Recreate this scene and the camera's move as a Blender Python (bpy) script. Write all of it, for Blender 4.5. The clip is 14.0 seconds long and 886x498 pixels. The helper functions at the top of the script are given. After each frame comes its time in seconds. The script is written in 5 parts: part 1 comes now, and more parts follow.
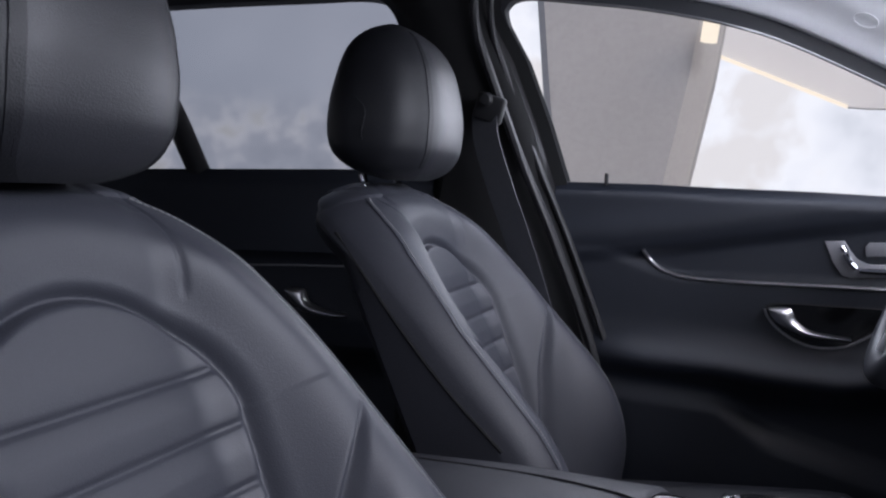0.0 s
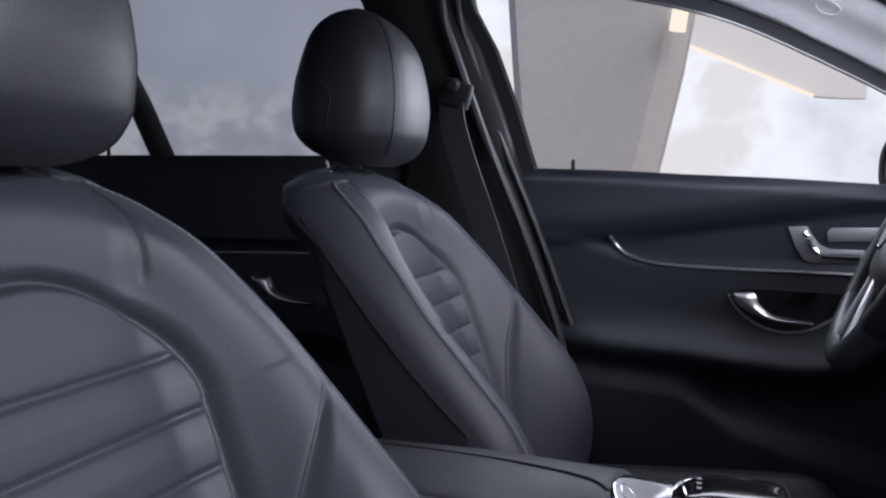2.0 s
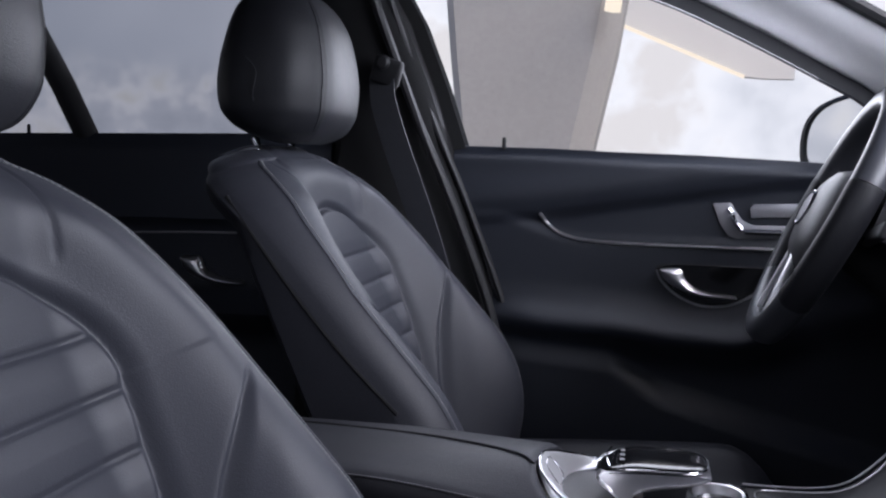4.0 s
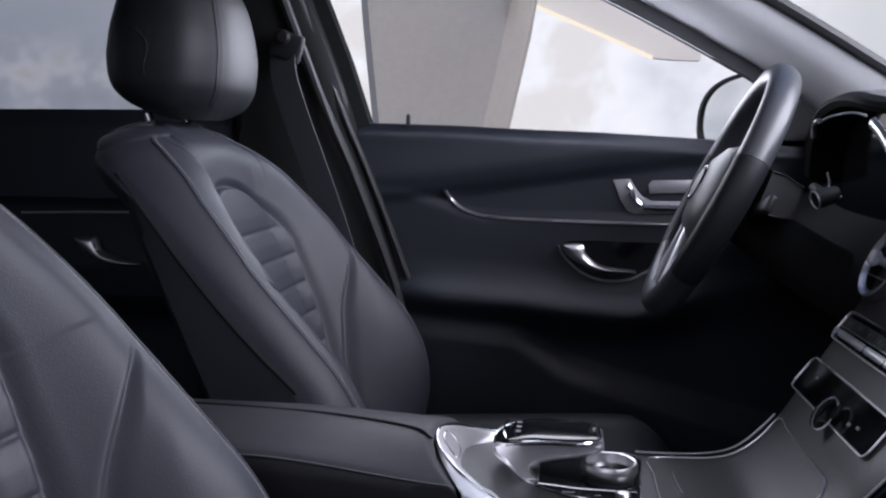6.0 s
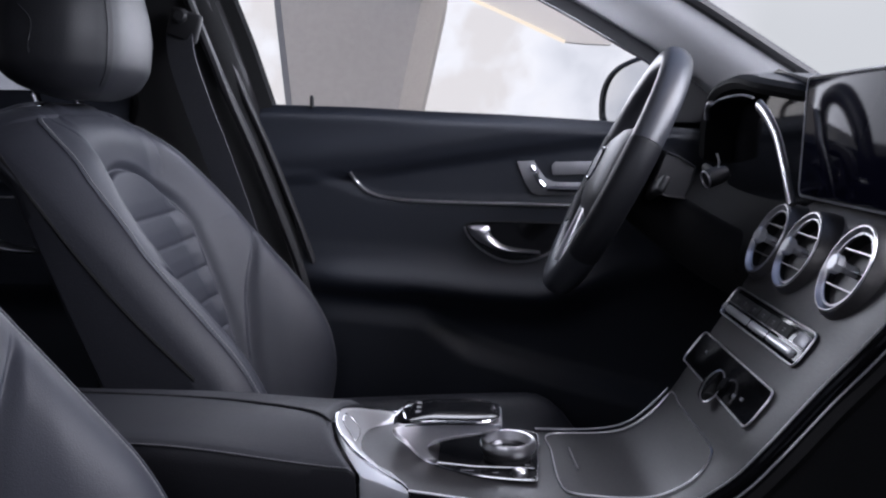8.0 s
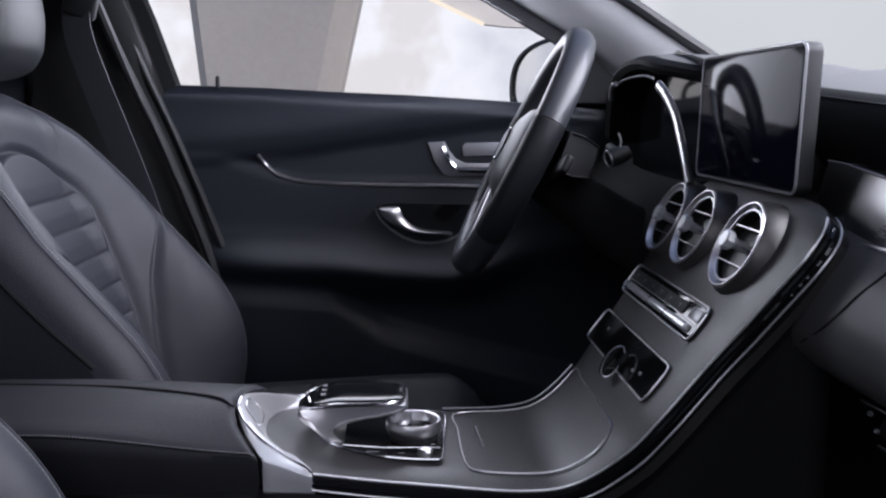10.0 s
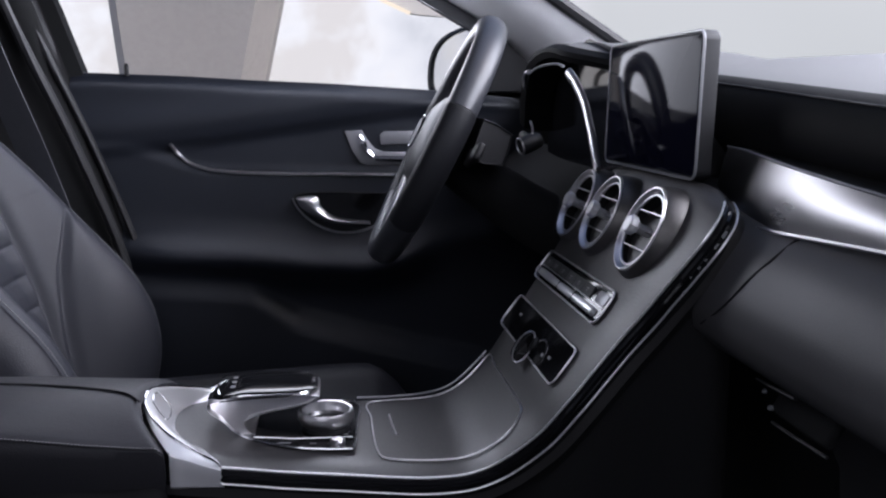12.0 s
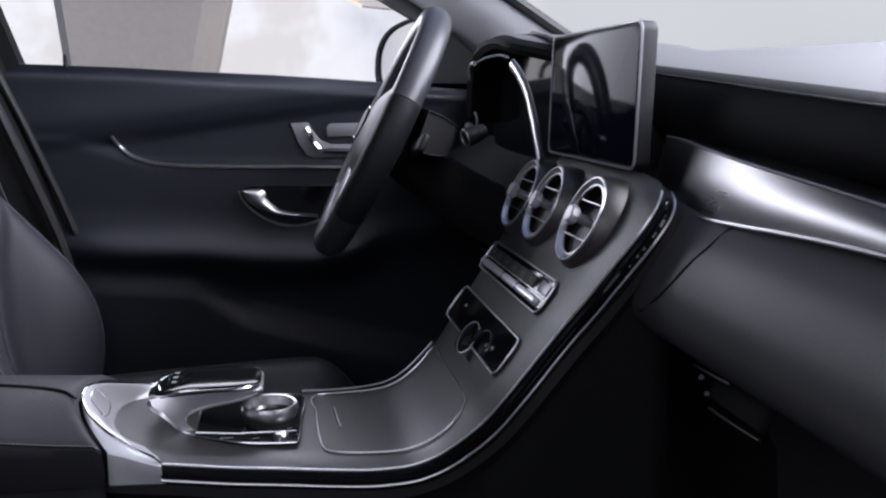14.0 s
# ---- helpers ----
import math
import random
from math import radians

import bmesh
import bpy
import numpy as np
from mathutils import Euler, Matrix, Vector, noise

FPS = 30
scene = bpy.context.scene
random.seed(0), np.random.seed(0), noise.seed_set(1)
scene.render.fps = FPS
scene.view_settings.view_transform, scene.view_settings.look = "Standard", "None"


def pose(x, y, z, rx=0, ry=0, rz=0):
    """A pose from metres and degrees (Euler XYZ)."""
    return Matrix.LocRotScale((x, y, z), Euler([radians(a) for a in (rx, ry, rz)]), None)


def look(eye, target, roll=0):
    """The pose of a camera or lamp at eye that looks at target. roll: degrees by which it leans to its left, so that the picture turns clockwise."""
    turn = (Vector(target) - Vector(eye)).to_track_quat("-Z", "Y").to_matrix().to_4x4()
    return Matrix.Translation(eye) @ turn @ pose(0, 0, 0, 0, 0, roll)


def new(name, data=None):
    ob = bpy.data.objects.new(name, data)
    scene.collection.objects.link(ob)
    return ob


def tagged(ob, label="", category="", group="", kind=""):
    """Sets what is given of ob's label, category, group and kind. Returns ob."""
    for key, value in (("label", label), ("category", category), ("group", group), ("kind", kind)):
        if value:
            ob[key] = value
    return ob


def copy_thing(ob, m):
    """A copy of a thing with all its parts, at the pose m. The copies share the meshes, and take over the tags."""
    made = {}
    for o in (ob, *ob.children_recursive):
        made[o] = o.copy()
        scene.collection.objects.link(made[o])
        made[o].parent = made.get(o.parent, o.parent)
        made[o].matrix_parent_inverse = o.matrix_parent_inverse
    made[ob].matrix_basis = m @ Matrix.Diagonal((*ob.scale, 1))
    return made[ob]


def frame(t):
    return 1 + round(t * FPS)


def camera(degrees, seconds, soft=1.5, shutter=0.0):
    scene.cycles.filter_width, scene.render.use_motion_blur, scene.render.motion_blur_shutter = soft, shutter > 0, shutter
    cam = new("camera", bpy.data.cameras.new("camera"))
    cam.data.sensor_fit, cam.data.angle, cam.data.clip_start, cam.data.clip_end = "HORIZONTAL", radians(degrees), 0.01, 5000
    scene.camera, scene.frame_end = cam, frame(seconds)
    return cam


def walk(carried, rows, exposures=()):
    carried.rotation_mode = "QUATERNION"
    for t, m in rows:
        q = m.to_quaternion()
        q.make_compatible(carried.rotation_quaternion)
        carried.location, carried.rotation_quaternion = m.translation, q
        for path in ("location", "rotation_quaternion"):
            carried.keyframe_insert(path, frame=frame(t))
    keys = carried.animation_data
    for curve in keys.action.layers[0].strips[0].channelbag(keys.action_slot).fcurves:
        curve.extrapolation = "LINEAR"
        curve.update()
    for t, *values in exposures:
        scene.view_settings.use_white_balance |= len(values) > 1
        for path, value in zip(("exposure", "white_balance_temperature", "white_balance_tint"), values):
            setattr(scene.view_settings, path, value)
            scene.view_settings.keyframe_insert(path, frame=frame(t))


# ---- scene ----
cam = camera(52.60, 14.0, soft=2.3)
# seconds, x, y, z, then degrees of tilt (90 is level), lean and turn
PATH = [
    (0, 0.00013, -0.80997, 0.92855, 86.4587, -0.6612, 18.5891),
    (0.5, 0.00098, -0.80940, 0.92787, 86.4152, -0.6681, 18.3025),
    (1, 0.00246, -0.80830, 0.92655, 86.2731, -0.6532, 17.9277),
    (1.5, 0.00411, -0.80701, 0.92517, 85.9676, -0.5931, 17.4715),
    (2, 0.00575, -0.80612, 0.92464, 85.7568, -0.6214, 16.7399),
    (2.5, 0.00763, -0.80526, 0.92445, 85.5201, -0.6224, 15.9348),
    (5, 0.02613, -0.79718, 0.91977, 83.8032, -0.5209, 10.3156),
    (5.5, 0.03080, -0.79522, 0.91880, 83.5151, -0.5150, 8.9386),
    (6, 0.03617, -0.79352, 0.91792, 83.2610, -0.5387, 7.4944),
    (6.5, 0.04110, -0.79206, 0.91719, 82.9959, -0.5274, 6.1635),
    (7, 0.04598, -0.79107, 0.91677, 82.7484, -0.5616, 4.7609),
    (7.5, 0.05024, -0.79055, 0.91643, 82.5311, -0.5557, 3.4623),
    (8, 0.05506, -0.79002, 0.91601, 82.2509, -0.5247, 2.1832),
    (10.5, 0.07795, -0.78674, 0.91283, 81.0756, -0.5002, -4.0401),
    (11, 0.08285, -0.78684, 0.91233, 80.9903, -0.4956, -5.2301),
    (11.5, 0.08722, -0.78672, 0.91218, 80.8261, -0.4658, -6.2940),
    (12, 0.09150, -0.78690, 0.91161, 80.5963, -0.4448, -7.3579),
    (12.5, 0.09524, -0.78692, 0.91098, 80.4367, -0.4414, -8.2873),
    (13, 0.09882, -0.78691, 0.91041, 80.2840, -0.4448, -9.2100),
    (13.5, 0.10123, -0.78673, 0.91002, 80.1822, -0.4245, -9.8973),
    (14, 0.10262, -0.78711, 0.90949, 80.1921, -0.4109, -10.2766),
]
walk(cam, [(t, pose(x, y, z, rx, ry, rz)) for t, x, y, z, rx, ry, rz in PATH], exposures=[(0.0, 0.0, 6040, 17.5), (14.0, 0.0, 6100, 18)])

# ---- light ----
world = bpy.data.worlds.new("overcast_sky")
scene.world = world
world.use_nodes = True
wn = world.node_tree.nodes
sky = wn.new("ShaderNodeTexSky")
sky.sky_type, sky.sun_disc = "NISHITA", False
sky.sun_elevation, sky.sun_rotation = radians(38), radians(120)
sky.air_density, sky.dust_density, sky.ozone_density = 1.0, 4.0, 1.0
world.node_tree.links.new(sky.outputs[0], wn["Background"].inputs[0])
wn["Background"].inputs[1].default_value = 0.16

sun = new("sun", bpy.data.lights.new("sun", "SUN"))
sun.data.energy, sun.data.angle, sun.data.color = 1.3, radians(14), (1.0, 0.96, 0.9)
sun.matrix_world = look((3.0, -6.0, 5.2), (0, 0, 0.6))


def opening_light(name, eye, target, sx, sy, power, colour=(0.93, 0.96, 1.0)):
    lamp = new(name, bpy.data.lights.new(name, "AREA"))
    lamp.data.shape, lamp.data.size, lamp.data.size_y = "RECTANGLE", sx, sy
    lamp.data.energy, lamp.data.color = power, colour
    lamp.matrix_world = look(eye, target)
    return lamp


# added lamps stand in for daylight of the open passenger doorway, driver's window and windscreen
opening_light("doorway_daylight", (-0.45, -1.50, 1.50), (0.30, 0.0, 0.70), 1.3, 0.8, 4.4)
opening_light("driver_window_daylight", (-0.03, 0.692, 1.085), (-0.01, -0.3, 0.84), 0.60, 0.21, 2.1)
opening_light("windscreen_daylight", (0.98, 0.0, 1.42), (-0.16, 0.28, 0.82), 1.25, 0.6, 23)
# extra fill lamp, added to brighten the windscreen pillar
opening_light("windscreen_side_fill", (0.78, -0.42, 1.27), (0.25, 0.60, 1.08), 0.5, 0.32, 3.2)


# ---- materials ----
def material(name, base, rough=0.5, metal=0.0, grain=0.0, scale=400.0, bump=0.0, vary=0.12, coat=0.0, cells=False, stretch=(1, 1, 1), spec=0.5, wear=9.0):
    m = bpy.data.materials.new(name)
    m.use_nodes = True
    n, l = m.node_tree.nodes, m.node_tree.links
    b = n["Principled BSDF"]
    b.inputs["Metallic"].default_value, b.inputs["Coat Weight"].default_value = metal, coat
    b.inputs["Specular IOR Level"].default_value = spec
    b.inputs["Coat Roughness"].default_value = 0.06
    co = n.new("ShaderNodeTexCoord")
    mp = n.new("ShaderNodeMapping")
    mp.inputs["Scale"].default_value = stretch
    l.new(co.outputs["Object"], mp.inputs[0])
    big = n.new("ShaderNodeTexNoise")
    big.inputs["Scale"].default_value, big.inputs["Detail"].default_value = wear, 5
    l.new(mp.outputs[0], big.inputs[0])
    fine = n.new("ShaderNodeTexVoronoi" if cells else "ShaderNodeTexNoise")
    fine.inputs["Scale"].default_value = scale
    l.new(mp.outputs[0], fine.inputs[0])
    mix = n.new("ShaderNodeMix")
    mix.data_type, mix.blend_type = "RGBA", "MIX"
    mix.inputs[6].default_value = (*[c * (1 - vary) for c in base], 1)
    mix.inputs[7].default_value = (*[c * (1 + vary) for c in base], 1)
    l.new(big.outputs[0], mix.inputs[0])
    out = mix.outputs[2]
    if grain:
        g = n.new("ShaderNodeMix")
        g.data_type, g.blend_type = "RGBA", "MULTIPLY"
        ramp = n.new("ShaderNodeMapRange")
        ramp.inputs[3].default_value, ramp.inputs[4].default_value = 1 - grain, 1 + grain * 0.5
        l.new(fine.outputs[0], ramp.inputs[0])
        g.inputs[0].default_value = 1
        l.new(out, g.inputs[6])
        l.new(ramp.outputs[0], g.inputs[7])
        out = g.outputs[2]
    l.new(out, b.inputs["Base Color"])
    rr = n.new("ShaderNodeMapRange")
    rr.inputs[3].default_value, rr.inputs[4].default_value = max(rough - 0.07, 0.02), min(rough + 0.07, 1)
    l.new(big.outputs[0], rr.inputs[0])
    l.new(rr.outputs[0], b.inputs["Roughness"])
    if bump:
        bp = n.new("ShaderNodeBump")
        bp.inputs["Strength"].default_value, bp.inputs["Distance"].default_value = bump, 0.0006
        l.new(fine.outputs[0], bp.inputs["Height"])
        l.new(bp.outputs[0], b.inputs["Normal"])
    return m


def glass(name, tint, rough=0.0):
    """Thin clear pane: what lies behind it, tinted, under a faint gloss."""
    m = bpy.data.materials.new(name)
    m.use_nodes = True
    n, l = m.node_tree.nodes, m.node_tree.links
    n.remove(n["Principled BSDF"])
    see, gloss, mix, fres = (n.new("ShaderNode" + k) for k in ("BsdfTransparent", "BsdfGlossy", "MixShader", "Fresnel"))
    see.inputs[0].default_value = (*tint, 1)
    gloss.inputs["Roughness"].default_value = rough
    fres.inputs[0].default_value = 1.2
    l.new(fres.outputs[0], mix.inputs[0])
    l.new(see.outputs[0], mix.inputs[1])
    l.new(gloss.outputs[0], mix.inputs[2])
    l.new(mix.outputs[0], n["Material Output"].inputs[0])
    return m


LEATHER = material("blue_black_leather", (0.0375, 0.0395, 0.0505), 0.5, spec=0.42, grain=0.14, scale=850, bump=0.22, cells=True, vary=0.1)
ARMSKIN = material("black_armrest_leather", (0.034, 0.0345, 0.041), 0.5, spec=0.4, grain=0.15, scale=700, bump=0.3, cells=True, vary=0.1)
# darker than LEATHER: the shade on the seat sides is put into this colour
SIDE = material("shaded_side_leather", (0.030, 0.031, 0.039), 0.50, spec=0.36, grain=0.2, scale=620, bump=0.35, cells=True)
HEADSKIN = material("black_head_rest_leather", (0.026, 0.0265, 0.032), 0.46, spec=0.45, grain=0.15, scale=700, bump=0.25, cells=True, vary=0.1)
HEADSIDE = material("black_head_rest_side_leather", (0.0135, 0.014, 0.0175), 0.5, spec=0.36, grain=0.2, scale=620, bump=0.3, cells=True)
HUBSKIN = material("grey_black_hub_trim", (0.058, 0.057, 0.061), 0.45, grain=0.15, scale=1100, bump=0.12, cells=True)
# armrest side: the shade beside the passenger seat is painted in as near-black
ARMSIDE = material("shaded_armrest_side", (0.013, 0.013, 0.0165), 0.55, spec=0.3, grain=0.15, scale=700, bump=0.25, cells=True)
THREAD = material("grey_thread", (0.20, 0.20, 0.21), 0.7, vary=0.05)
DOORSKIN = material("door_soft_trim", (0.017, 0.020, 0.029), 0.48, grain=0.2, scale=700, bump=0.3, cells=True)
DASHSKIN = material("dash_soft_trim", (0.082, 0.080, 0.083), 0.45, grain=0.15, scale=1100, bump=0.12, cells=True)
# the windscreen's sheen on dash and cowl tops is painted in as pale base colour
TOPPAD = material("painted_sheen_dash_top", (0.145, 0.145, 0.147), 0.7, spec=0.3, grain=0.1, scale=800, bump=0.08, vary=0.1)
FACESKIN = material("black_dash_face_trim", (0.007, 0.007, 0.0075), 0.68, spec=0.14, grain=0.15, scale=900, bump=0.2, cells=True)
BLACK = material("matt_black_plastic", (0.012, 0.012, 0.014), 0.55, grain=0.15, scale=900, bump=0.2)
# near-black, for carpet and also knee panel, column shroud and console sides
CARPET = material("black_carpet_and_trim", (0.008, 0.008, 0.009), 0.95, grain=0.5, scale=700, bump=0.8)
BARREL = material("smoked_metal_housing", (0.125, 0.118, 0.115), 0.40, metal=0.75, vary=0.25, grain=0.25, scale=300)
PIANO = material("gloss_black_lacquer", (0.006, 0.006, 0.007), 0.10, coat=0.15, vary=0.3)
LACQUER = material("polished_dark_metal_trim", (0.37, 0.365, 0.37), 0.3, metal=1.0, vary=0.12, stretch=(1, 0.2, 1), wear=30)
VENEER = material("open_pore_black_veneer", (0.044, 0.042, 0.0425), 0.38, spec=0.7, grain=0.5, scale=160, bump=0.25, vary=0.25, stretch=(6, 0.7, 6))
ALU = material("satin_aluminium", (0.70, 0.69, 0.71), 0.33, metal=1.0, grain=0.06, scale=300, vary=0.05)
SURROUND = material("satin_silver_paint", (0.85, 0.85, 0.87), 0.34, metal=0.68, vary=0.05)
CHROME = material("polished_chrome", (0.80, 0.80, 0.82), 0.12, metal=1.0, vary=0.04)
PILLARTRIM = material("grey_woven_pillar_cloth", (0.74, 0.74, 0.755), 0.85, grain=0.2, scale=900, bump=0.4)
HEADLINER = material("black_headliner", (0.008, 0.008, 0.009), 0.9, grain=0.3, scale=900, bump=0.3)
FRAMESKIN = material("grey_black_frame_trim", (0.035, 0.037, 0.043), 0.55, grain=0.15, scale=900, bump=0.1)
RUBBER = material("black_rubber", (0.014, 0.014, 0.016), 0.5, vary=0.2)
WEBBING = material("seat_belt_webbing", (0.062, 0.064, 0.075), 0.65, grain=0.4, scale=260, bump=0.5, stretch=(1, 1, 4))
SCREEN = material("display_glass", (0.006, 0.006, 0.016), 0.07, vary=0.2, spec=0.05)
SILVERPAINT = material("silver_switch_plate", (0.36, 0.36, 0.38), 0.35, metal=0.5, vary=0.06)
CONCRETE = material("grey_concrete", (0.36, 0.35, 0.345), 0.9, grain=0.12, scale=12, bump=0.3, vary=0.08, wear=0.6)
PAVING = material("pale_paving", (0.42, 0.41, 0.40), 0.85, grain=0.15, scale=10, vary=0.12, wear=0.3)
CLEAR = glass("clear_glass", (0.94, 0.96, 0.95))
TINTED = glass("tinted_rear_glass", (0.42, 0.44, 0.47))
RIMSKIN = material("smooth_wheel_leather", (0.046, 0.048, 0.056), 0.36, spec=0.6, grain=0.1, scale=900, bump=0.12, cells=True, vary=0.12)
PADBLACK = material("gloss_black_pad", (0.006, 0.006, 0.007), 0.09, spec=0.4, vary=0.3)
MIRRORGLASS = material("mirror_glass", (0.93, 0.94, 0.95), 0.03, metal=1.0, vary=0.01)
PRINT = material("white_button_print", (0.22, 0.22, 0.23), 0.6, vary=0.02)


# ---- building helpers ----
def thing(name, at, label, category, group="", kind=""):
    ob = new(name)
    ob.location = at
    ob.empty_display_size = 0.05
    return tagged(ob, label, category, group, kind)


def mesh_from(name, bm, mat, smooth=True):
    bmesh.ops.recalc_face_normals(bm, faces=bm.faces[:])
    me = bpy.data.meshes.new(name)
    bm.to_mesh(me)
    bm.free()
    me.materials.append(mat)
    if smooth:
        me.shade_smooth()
        me.set_sharp_from_angle(angle=radians(38))
    return me


def origin_of(ob):
    p = Vector((0, 0, 0))
    while ob is not None:
        p += ob.location
        ob = ob.parent
    return p


def part(name, bm, mat, parent, label="", smooth=True):
    """Links a bmesh, given in world metres, as one mesh under a thing or part."""
    off = origin_of(parent) if parent is not None else Vector()
    bmesh.ops.translate(bm, verts=bm.verts[:], vec=-off)
    ob = new(name, mesh_from(name, bm, mat, smooth))
    ob.parent = parent
    return tagged(ob, label)


def solo(name, bm, mat, label, category, kind="", group="", smooth=True):
    """A thing of one mesh, its origin at the middle of its foot."""
    lo = [min(v.co[k] for v in bm.verts) for k in range(3)]
    hi = [max(v.co[k] for v in bm.verts) for k in range(3)]
    foot = Vector(((lo[0] + hi[0]) / 2, (lo[1] + hi[1]) / 2, lo[2]))
    bmesh.ops.translate(bm, verts=bm.verts[:], vec=-foot)
    ob = new(name, mesh_from(name, bm, mat, smooth))
    ob.location = foot
    return tagged(ob, label, category, group, kind)


def skin(bm, rows, closed_u=False, closed_v=False, caps=False):
    """Faces between rows of points."""
    vs = [[bm.verts.new(p) for p in r] for r in rows]
    nr, nc = len(vs), len(vs[0])
    for i in range(nr if closed_v else nr - 1):
        for j in range(nc if closed_u else nc - 1):
            a, b = vs[i], vs[(i + 1) % nr]
            bm.faces.new((a[j], a[(j + 1) % nc], b[(j + 1) % nc], b[j]))
    if caps:
        bm.faces.new(vs[0])
        bm.faces.new(vs[-1][::-1])
    return vs


def smooth_path(pts, per=8, closed=False):
    """Catmull-Rom through the points."""
    p = [Vector(q) for q in pts]
    n, out = len(p), []
    for i in range(n if closed else n - 1):
        a = p[(i - 1) % n] if closed or i > 0 else p[0] * 2 - p[1]
        b, c = p[i], p[(i + 1) % n]
        d = p[(i + 2) % n] if closed or i + 2 < n else p[-1] * 2 - p[-2]
        for k in range(per):
            t = k / per
            out.append(0.5 * (2 * b + (c - a) * t + (2 * a - 5 * b + 4 * c - d) * t * t + (3 * b - a - 3 * c + d) * t ** 3))
    if not closed:
        out.append(p[-1])
    return out


def sweep(bm, pts, shape, up=(0, 0, 1), closed=False, scale=None):
    """A shape of (side, up) offsets carried along a path."""
    rows, n = [], len(pts)
    for i, p in enumerate(pts):
        a = pts[(i - 1) % n] if closed or i > 0 else pts[0]
        b = pts[(i + 1) % n] if closed or i < n - 1 else pts[-1]
        d = (Vector(b) - Vector(a)).normalized()
        side = d.cross(Vector(up)).normalized()
        top = side.cross(d)
        k = scale(i / (n - 1)) if scale else 1
        rows.append([Vector(p) + side * s * k + top * h * k for s, h in shape])
    skin(bm, rows, closed_u=True, closed_v=closed, caps=not closed)


def ring_shape(rx, ry=None, n=10, power=1.0):
    ry = ry or rx
    out = []
    for k in range(n):
        a = 2 * math.pi * k / n
        c, s = math.cos(a), math.sin(a)
        out.append((rx * math.copysign(abs(c) ** power, c), ry * math.copysign(abs(s) ** power, s)))
    return out


def tube(pts, r, n=8, closed=False, up=(0, 0, 1), ry=None, scale=None):
    bm = bmesh.new()
    sweep(bm, pts, ring_shape(r, ry, n), up, closed, scale)
    return bm


def block(size, m, bevel=0.003, segs=2):
    """A bevelled block, placed by a matrix."""
    bm = bmesh.new()
    bmesh.ops.create_cube(bm, size=1, matrix=Matrix.Diagonal((*size, 1)))
    if bevel:
        bmesh.ops.bevel(bm, geom=bm.edges[:], offset=bevel, segments=segs, profile=0.5, affect="EDGES")
    bmesh.ops.transform(bm, matrix=m, verts=bm.verts[:])
    return bm


def spun(profile, m, n=32):
    """A profile of (radius, height) turned round the z axis of a matrix."""
    bm = bmesh.new()
    vs = skin(bm, [[m @ Vector((r * math.cos(2 * math.pi * k / n), r * math.sin(2 * math.pi * k / n), h)) for k in range(n)] for r, h in profile], closed_u=True)
    if profile[-1][0] < 0.0075:
        bm.faces.new(vs[-1])
    return bm


def slab(outline, lift, m, bevel=0.0):
    """A plate from an outline of (x, y), lift thick, placed by a matrix."""
    bm = bmesh.new()
    f = bm.faces.new([bm.verts.new((x, y, 0)) for x, y in outline])
    ex = bmesh.ops.extrude_face_region(bm, geom=[f])
    top = [v for v in ex["geom"] if isinstance(v, bmesh.types.BMVert)]
    bmesh.ops.translate(bm, verts=top, vec=(0, 0, lift))
    if bevel:
        es = [e for e in bm.edges if all(v in top for v in e.verts)]
        bmesh.ops.bevel(bm, geom=es, offset=bevel, segments=2, profile=0.5, affect="EDGES")
    bmesh.ops.transform(bm, matrix=m, verts=bm.verts[:])
    return bm


def rounded(w, h, r, n=5):
    out = []
    for cx, cy, a0 in ((w / 2 - r, h / 2 - r, 0), (-w / 2 + r, h / 2 - r, 90), (-w / 2 + r, -h / 2 + r, 180), (w / 2 - r, -h / 2 + r, 270)):
        for k in range(n + 1):
            a = radians(a0 + 90 * k / n)
            out.append((cx + r * math.cos(a), cy + r * math.sin(a)))
    return out


def lerp_table(table, x):
    return float(np.interp(x, [p[0] for p in table], [p[1] for p in table]))


def smooth_table(table, reach=0.03):
    """The table's curve with its corners rounded, as a function."""
    x0, x1 = table[0][0], table[-1][0]
    xs = np.linspace(x0, x1, 300)
    ys = [float(np.mean([np.interp(x + d, [p[0] for p in table], [p[1] for p in table]) for d in np.linspace(-1, 1, 9) * min(reach, x - x0, x1 - x)])) for x in xs]

    def curve(x):
        k = min(max((x - x0) / (x1 - x0), 0), 1) * 299
        i = min(int(k), 298)
        return ys[i] + (ys[i + 1] - ys[i]) * (k - i)

    return curve


def step(a, b, x):
    t = min(max((x - a) / (b - a), 0), 1)
    return t * t * (3 - 2 * t)


def basis(at, xdir, ydir):
    """A matrix at a place with the given x and (roughly) y directions."""
    x = Vector(xdir).normalized()
    z = x.cross(Vector(ydir)).normalized()
    y = z.cross(x)
    return Matrix.Translation(at) @ Matrix((x, y, z)).transposed().to_4x4()


# ---- front seats ----
LEAN_BACK = radians(24)
UP_BACK = Vector((-math.sin(LEAN_BACK), 0, math.cos(LEAN_BACK)))
FRONT = Vector((math.cos(LEAN_BACK), 0, math.sin(LEAN_BACK)))
DRIVER_Y, PASSENGER_Y = 0.40, -0.333
RIDGE = [(-0.36, 0.030), (-0.31, 0.072), (-0.255, 0.098), (-0.18, 0.103), (-0.09, 0.080), (0.03, 0.050), (0.10, 0.030), (0.15, 0.012), (0.19, -0.006), (0.215, -0.022), (0.232, -0.05)]
